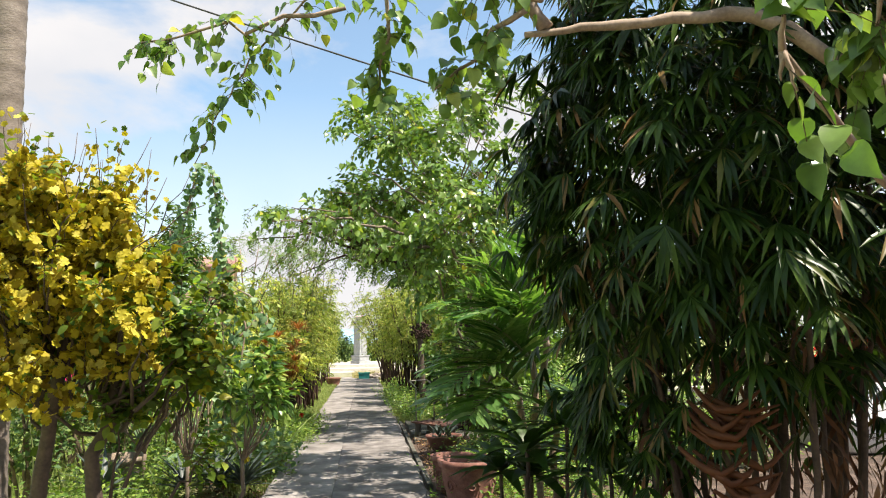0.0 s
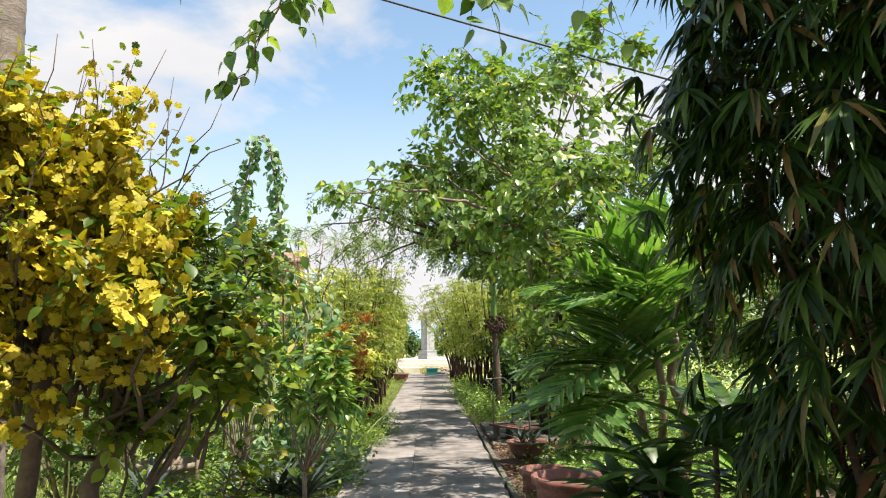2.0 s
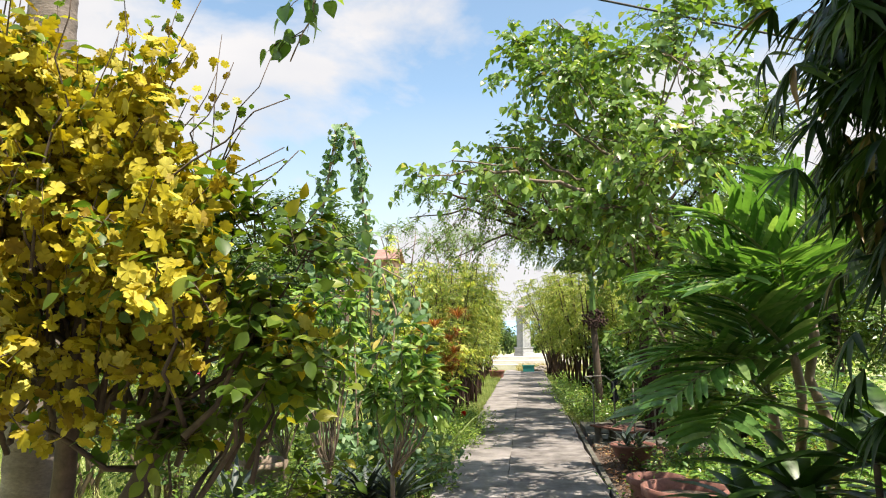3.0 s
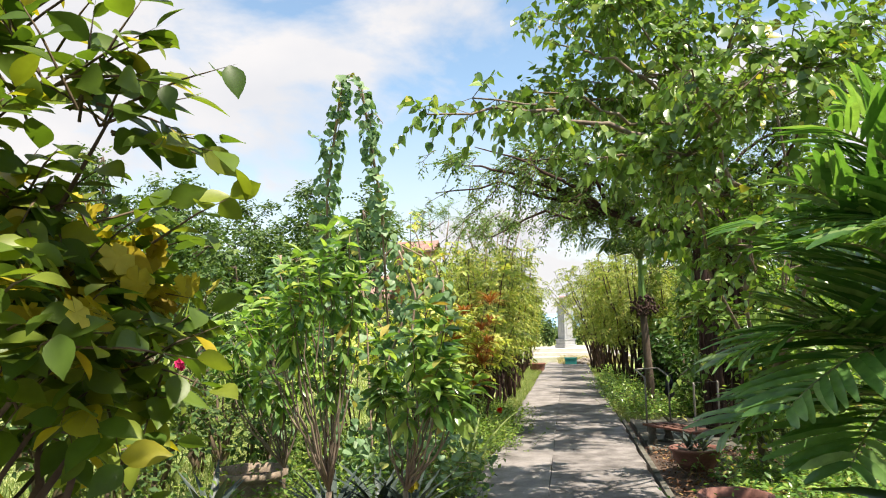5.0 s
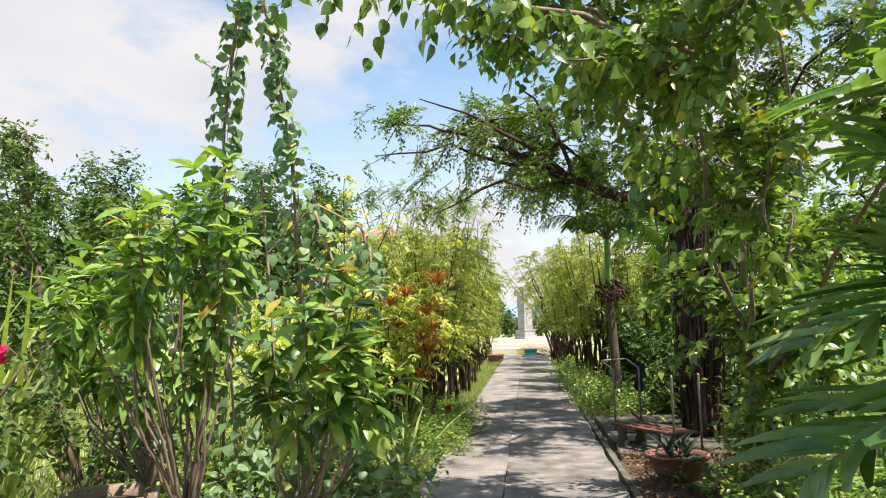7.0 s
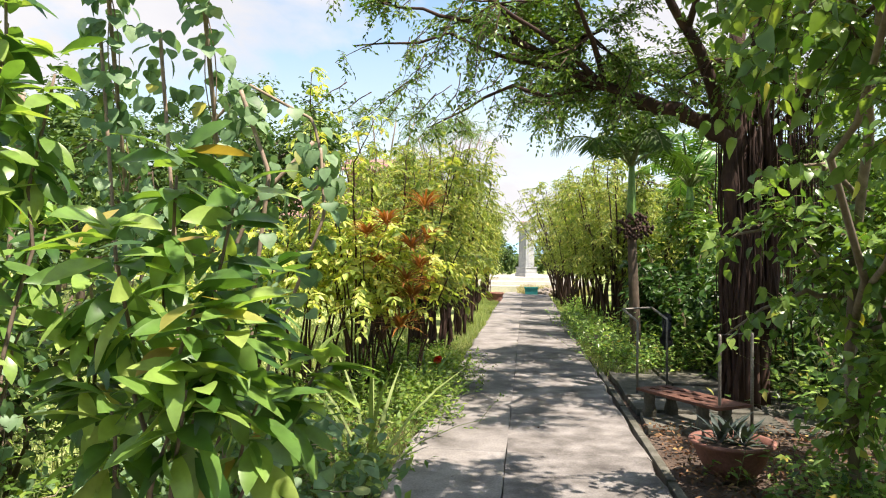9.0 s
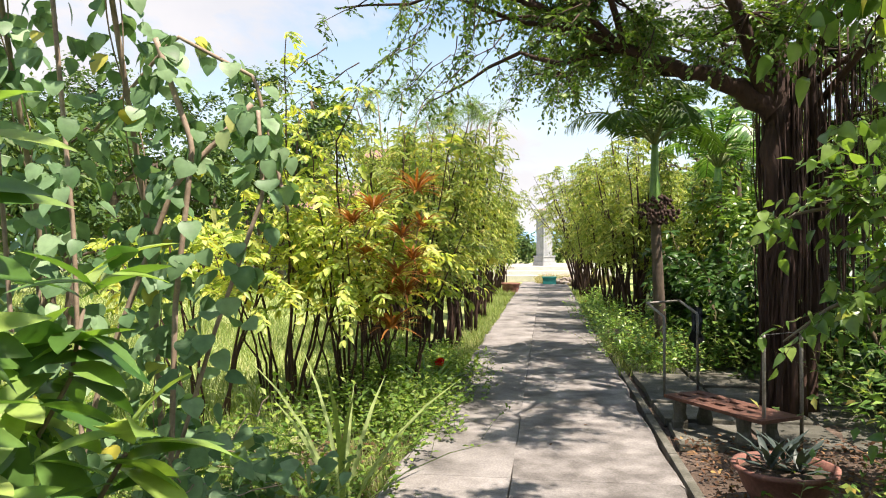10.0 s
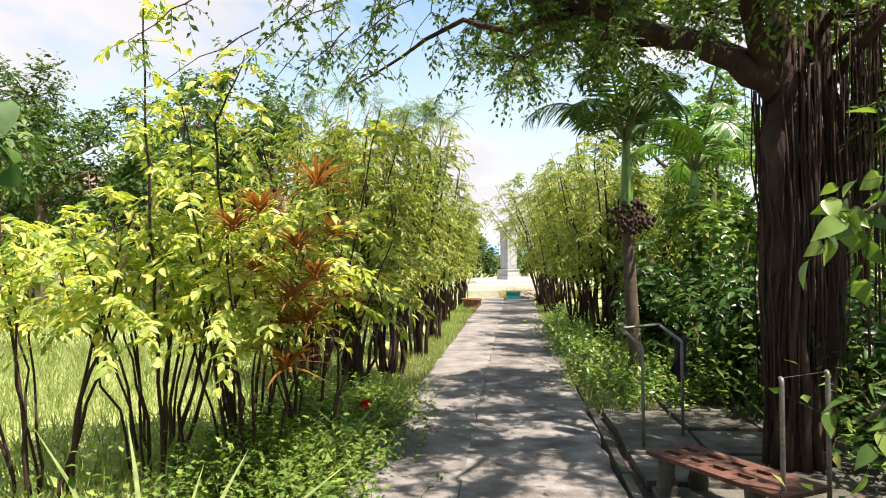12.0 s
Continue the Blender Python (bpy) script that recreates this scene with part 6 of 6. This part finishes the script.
# -- far end: terrace and pier
def pier():
    cx, cy = 0.0, 40.3
    ob = plant("stone_pier", (cx, cy, 0.55), "grey carved stone pier with flat cap, standing cornerwise", "pier")
    turn = Matrix.Translation((cx, cy, 0)) @ Matrix.Rotation(radians(40), 4, "Z")

    def b(name, w, z0, z1, edge=0.015, lo=None, hi=None):
        g = Geo()
        box(g, lo or (-w / 2, -w / 2, z0), hi or (w / 2, w / 2, z1), turn, edge)
        return part(name, g, GREYSTONE, ob, smooth=False)
    b("plinth", 0.8, 0.55, 0.74)
    b("plinth", 0.7, 0.744, 0.96)
    b("moulding", 0.76, 0.964, 1.03, 0.02)
    b("shaft", 0.54, 1.034, 2.72)
    for w, (ax, ay) in ((0.28, (0, -1)), (0.28, (-1, 0))):
        d0, d1 = 0.265, 0.29
        lo = (-w / 2, -d1, 1.2) if ay else (-d1, -w / 2, 1.2)
        hi = (w / 2, -d0, 2.55) if ay else (-d0, w / 2, 2.55)
        b("panel", w, 0, 0, 0.008, lo, hi)
    b("moulding", 0.62, 2.724, 2.8, 0.02)
    b("cap", 0.74, 2.804, 2.95, 0.03)
    planter = plant("bowl_planter", (cx, cy, 2.95), "pale bowl of orange-red flowers on the pier", "planter")
    g = Geo()
    lathe(g, [(0.16, 0), (0.2, 0.02), (0.34, 0.2), (0.37, 0.21), (0.36, 0.24), (0.28, 0.2), (0.001, 0.18)], (cx, cy, 2.95), 24)
    part("bowl", g, PALESTONE, planter)
    rng = R(215)
    g, tw = Geo(), Geo()
    leafy_twigs(rng, g, tw, np.repeat([[cx, cy, 3.12]], 40, 0) + rng.normal(0, 0.1, (40, 3)) * np.array([1, 1, 0]), rng.normal(0, 0.6, (40, 3)) + np.array([0, 0, 1.0]), 0.16, 4, OVATE, 0.06, 0.6)
    part("stem_tangle", tw, GREENTWIG, planter, kind="stuff")
    part("petals", g, G["red"], planter, kind="stuff")


pier()


def terrace():
    ob = thing("terrace", (0, 0, 0), "pale stone terrace with low steps at the path end", "terrace", kind="structure")
    for k, (x0, x1, y0, y1, z) in enumerate(((-4.5, 3.2, 37.6, 46, 0.2), (-4.3, 3.0, 38.3, 46, 0.38), (-4.1, 2.8, 39.0, 46, 0.56))):
        g = Geo()
        box(g, (x0, y0, -0.1), (x1, y1, z), None, 0.02)
        o = new("step", g.mesh("step", PALESTONE, False))
        o.parent = ob
    g = Geo()
    box(g, (-2.4, 39.2, 0.55), (-2.1, 39.5, 1.9), None, 0.02)
    o = new("gate_post", g.mesh("gate_post", PALESTONE, False))
    tagged(o, "white stone post on the terrace", "post")


terrace()


def crate():
    ob = plant("plastic_crate", (0.2, 34.45, -0.06), "teal plastic crate lying at the path end", "crate")
    g = Geo()
    for lo, hi in (((-0.05, 34.2, -0.06), (0.45, 34.24, 0.24)), ((-0.05, 34.66, -0.06), (0.45, 34.7, 0.24)), ((-0.05, 34.24, -0.06), (-0.01, 34.66, 0.24)), ((0.41, 34.24, -0.06), (0.45, 34.66, 0.24)), ((-0.01, 34.24, -0.06), (0.41, 34.66, -0.02))):
        box(g, lo, hi)
    part("shell", g, TEAL, ob, smooth=False)
    for y0 in (34.17, 34.69):
        g = Geo()
        box(g, (-0.08, y0, 0.24), (0.48, y0 + 0.04, 0.28))
        part("rim", g, TEAL, ob, smooth=False)


crate()


def rubble():
    rng = R(220)
    ob = plant("rubble_heap", (1.05, 34.8, -0.06), "heap of broken stones and twigs at the path end", "rubble")
    for k in range(46):
        g = Geo()
        bm = bmesh.new()
        bmesh.ops.create_icosphere(bm, subdivisions=1, radius=1.0)
        a, r = rng.uniform(0, 6.28), math.sqrt(rng.uniform()) * 0.75
        s = rng.uniform(0.08, 0.2)
        for v in bm.verts:
            v.co *= rng.uniform(0.75, 1.2)
        bm.transform(Matrix.Translation((1.05 + r * math.cos(a), 34.8 + 0.6 * r * math.sin(a), max(0, 0.42 * (0.8 - r)) * rng.uniform(0.2, 1.0))) @ Matrix.Diagonal((s, s, s * 0.6, 1)))
        absorb(g, bm)
        part("stone", g, RUBBLE, ob, smooth=False)


rubble()

# -- yard at the right: wall, tub, red flowers


def yard():
    ob = plant("low_wall", (7.0, 11.6, -0.06), "low cream plastered wall across the yard", "wall")
    g = Geo()
    box(g, (5.2, 11.2, -0.1), (8.6, 11.4, 0.72), None, 0.015)
    part("wall_body", g, PLASTER, ob, smooth=False)
    g = Geo()
    box(g, (5.15, 11.15, 0.72), (8.65, 11.45, 0.80), None, 0.015)
    part("coping", g, PALESTONE, ob, smooth=False)
    t = plant("white_tub", (7.6, 9.9, -0.06), "white moulded plastic tub standing on the bare yard", "tub")
    g = Geo()
    lathe(g, [(0.62, 0.0), (0.70, 0.03), (0.74, 0.3), (0.76, 0.42), (0.80, 0.43), (0.80, 0.47), (0.72, 0.47), (0.68, 0.35), (0.6, 0.1), (0.001, 0.09)], (7.6, 9.9, -0.06), 40, 0.0, 0.6)
    part("tub_body", g, WHITEPAINT, t)
    t2 = plant("water_tank", (9.0, 10.9, -0.06), "grey-white cement tank beside the tub", "tank")
    g = Geo()
    box(g, (7.7, 10.4, -0.1), (9.9, 11.1, 0.8), None, 0.03)
    part("tank_body", g, WHITEPAINT, t2, smooth=False)
    tree("red_flower_shrub", (9.4, 12.6, -0.06), "shrub with clusters of red blossom behind the wall", "shrub", [(((9.4, 12.6, -0.1), (9.3, 12.5, 0.9), (9.1, 12.4, 1.5)), 0.05, 0.02)],
         [((9.0, 12.3, 1.35), (1.3, 0.5, 0.28), 120, 0)], "red", OVATE, 0.1, 0.7, 5, 0.25, 0.4, 0.3, seed=230)


yard()


# added wall, unseen behind the camera, dims sky light on the thicket
def sky_block_wall():
    g = Geo()
    box(g, (-5.0, -4.8, -0.1), (9.0, -4.55, 5.6), None, 0.02)
    tagged(new("unseen_wall", g.mesh("unseen_wall", PLASTER, False)), "plain plastered wall added unseen behind the camera to block sky light", "wall", kind="structure")


sky_block_wall()


# -- distance
def far_tree(x, y, h, r, seed, leaf="far", label="leafy green tree at the far side of the field", n=5, size=0.22, shape=SMALL, twigs=70, group="field trees"):
    rng = R(seed)
    cl = []
    for k in range(n):
        c = np.array([x, y, h * 0.62]) + in_ball(rng, 1, 0.3)[0] * np.array([r * 0.7, r * 0.7, h * 0.28])
        cl.append((c, (r * 0.55, r * 0.55, h * 0.2), twigs, 0))
    tree("field_tree", (x, y, -0.06), label, "tree", [(((x, y, -0.1), (x + 0.1, y, h * 0.3), (x - 0.05, y, h * 0.6)), 0.03 * h, 0.012 * h)], cl, leaf, shape, size * 1.12, 0.6, 6, 0.75 * r / 2, 0.4, 0.35, BARK, seed=seed, limb_r=0.012 * h, group=group, fine=False)


rf = R(240)
for k in range(18):
    x = -7.5 - 1.7 * k + rf.normal(0, 0.4)
    far_tree(x, 34 + rf.uniform(-4, 5), rf.uniform(7.2, 9.8), rf.uniform(2.3, 3.1), 241 + k, twigs=110)
for k in range(9):
    far_tree(-8.2 - 0.9 * k, 17.5 - 0.6 * k + rf.uniform(-1.2, 1.2), rf.uniform(3.3, 4.8), rf.uniform(1.2, 1.8), 270 + k, "far", "green bush in the field", 5, 0.13, group="field bushes")
for k in range(8):
    far_tree(4.6 + 1.9 * k, 26 + rf.uniform(-4, 6), rf.uniform(4.5, 7.0), rf.uniform(1.6, 2.4), 280 + k)
for k in range(8):
    far_tree(6.0 + 0.8 * k, 19.0 - 1.0 * k + rf.uniform(-1, 1), rf.uniform(3.4, 5.0), rf.uniform(1.0, 1.5), 300 + k, "ficus", "leafy garden tree behind the thicket", 6, 0.13, group="garden trees")
for k in range(12):
    far_tree(-9.0 - 2.3 * k, 42 + rf.uniform(-2, 3), rf.uniform(3.2, 4.6), 2.1, 360 + k, "far", "dense green bush along the far hedge", 6, 0.24, twigs=80, group="far hedge")
for k, (x, y, h) in enumerate(((-10.2, 20.0, 4.9), (-12.3, 20.6, 5.4), (-14.4, 19.2, 5.3), (-16.5, 26, 9.6), (-19.5, 28, 8.6), (-13.6, 27.5, 7.0), (-10.6, 28.5, 5.6), (-22.5, 27, 7.0), (-1.9, 44.5, 2.7), (1.4, 46.0, 2.5), (-4.6, 47.0, 3.2), (5.5, 47.0, 3.6), (-0.2, 48.0, 1.9))):
    far_tree(x, y, h, 2.2 if h > 4 else 1.5, 380 + k, "far", "leafy green tree behind the field and terrace", 7, 0.2, twigs=80, group="field trees")
for k, (x, y, h) in enumerate(((3.5, 18.2, 3.6), (5.2, 19.5, 5.6), (3.9, 21.5, 5.2), (6.6, 17.5, 5.2))):
    far_tree(x, y, h, 1.35, 340 + k, "heart", "leafy garden tree behind the paving", 8, 0.12, twigs=90, group="garden trees")
for k, (x, y, h) in enumerate(((3.4, 23.0, 2.4), (5.0, 21.5, 2.8), (6.6, 22.5, 2.6), (8.2, 20.0, 2.8), (4.2, 27.0, 3.0))):
    far_tree(x, y, h, 1.3, 460 + k, "ficus", "low dense shrub behind the garden trees", 6, 0.14, twigs=70, group="garden shrubs")
for k, (x, y, h) in enumerate(((-3.6, 43.5, 3.4), (-5.4, 42, 4.2), (2.6, 42.0, 3.6), (4.4, 40, 4.4), (-7.4, 44, 4.6), (6.6, 43, 4.8), (3.6, 35.5, 3.4), (-3.4, 34.5, 3.2))):
    far_tree(x, y, h, h * 0.36, 320 + k, "willow", "light green bush by the terrace", 6, 0.15, group="terrace bushes")


def feathery(x, y, h, seed):
    rng = R(seed)
    trunks = [(((x, y, -0.1), (x + 0.1, y, h * 0.45), (x + dx * 0.5, y, h * 0.75), (x + dx, y, h)), 0.05, 0.012) for dx in (-0.7, -0.2, 0.35, 0.8)]
    cl = [((x + dx, y + rng.normal(0, 0.2), h + dz), (0.55, 0.5, 0.13), 34, k) for k, (dx, dz) in enumerate(((-0.7, 0), (-0.2, 0.25), (0.35, 0.3), (0.8, 0.05)))]
    tree("feathery_tree", (x, y, -0.06), "slender tree with flat sprays of feathery leaves", "tree", trunks, cl, "feather", SMALL, 0.07, 0.22, 14, 0.42, 0.25, 0.3, PALE_BARK, seed=seed, pair=True, rise=0.05, group="feathery trees")


for i, (x, y, h) in enumerate(((-3.4, 22.0, 4.6), (-2.3, 25.5, 4.9), (-1.9, 22.5, 4.3))):
    feathery(x, y, h, 300 + i)


def house(x, y, w, d, h, label, seed, wall=HOUSEWALL):
    ob = plant("house", (x, y, -0.06), label, "house", "distant houses")
    g = Geo()
    box(g, (x - w / 2, y - d / 2, -0.1), (x + w / 2, y + d / 2, h), None, 0.03)
    part("wall", g, wall, ob, smooth=False)
    g = Geo()
    e, rh = 0.45, 0.32 * d
    v = [(x - w / 2 - e, y - d / 2 - e, h), (x + w / 2 + e, y - d / 2 - e, h), (x + w / 2 + e, y + d / 2 + e, h), (x - w / 2 - e, y + d / 2 + e, h), (x - w / 2 - e, y, h + rh), (x + w / 2 + e, y, h + rh)]
    v += [(a, b, c + 0.14) for a, b, c in v]
    g.add(v, [(6, 7, 11, 10), (8, 9, 10, 11), (0, 4, 5, 1), (2, 5, 4, 3), (0, 1, 7, 6), (2, 3, 9, 8), (0, 6, 10, 4), (4, 10, 9, 3), (1, 5, 11, 7), (5, 2, 8, 11)])
    part("roof", g, ROOF, ob, "weathered red tile roof", smooth=False)
    for k in range(int(w // 1.8)):
        g = Geo()
        cx = x - w / 2 + 0.9 + 1.8 * k
        box(g, (cx - 0.4, y - d / 2 - 0.03, h * 0.4), (cx + 0.4, y - d / 2 + 0.05, h * 0.75))
        part("window", g, DARKGLASS, ob, smooth=False)


house(-31, 56, 7, 6, 6.0, "single-storey house with red tiled roof", 1)
house(-13.4, 47, 5.0, 5, 3.5, "pale house with red tiled roof beyond the field", 2)
house(-17.5, 52, 4.0, 5, 5.6, "small two-storey house with orange roof", 3)
house(-12.5, 62, 3.2, 3.2, 8.2, "brick tower house with a flat tiled cap", 4, BRICKWALL)


def hills():
    g = Geo()
    n = 140
    a = np.linspace(-1.4, 1.4, n)
    h = np.array([34 + 30 * noise.noise((t * 2.2, 0.3, 1)) + 10 * noise.noise((t * 9, 2.3, 1)) for t in a])
    dist = 1500.0
    lo = np.stack([dist * np.sin(a), dist * np.cos(a), np.full(n, -2.0)], 1)
    hi = np.stack([(dist + 120) * np.sin(a), (dist + 120) * np.cos(a), h], 1)
    i = np.arange(n - 1)
    g.add(np.concatenate([lo, hi]), np.stack([i, i + 1, i + 1 + n, i + n], 1))
    tagged(new("backdrop", g.mesh("backdrop", HILL)), "hazy blue hills on the horizon", "hills", kind="structure")


hills()


def cable():
    g = Geo()
    s = np.linspace(0, 1, 30)[:, None]
    p = np.array([-14, 9.5, 10.5]) * (1 - s) + np.array([6.5, 7.4, 2.9]) * s
    p[:, 2] -= 1.0 * (s * (1 - s))[:, 0] * 4 * 0.25
    tube(g, p, 0.011, 6)
    tagged(new("overhead_cable", g.mesh("overhead_cable", CABLE)), "thin black cable crossing over the path", "cable")


cable()
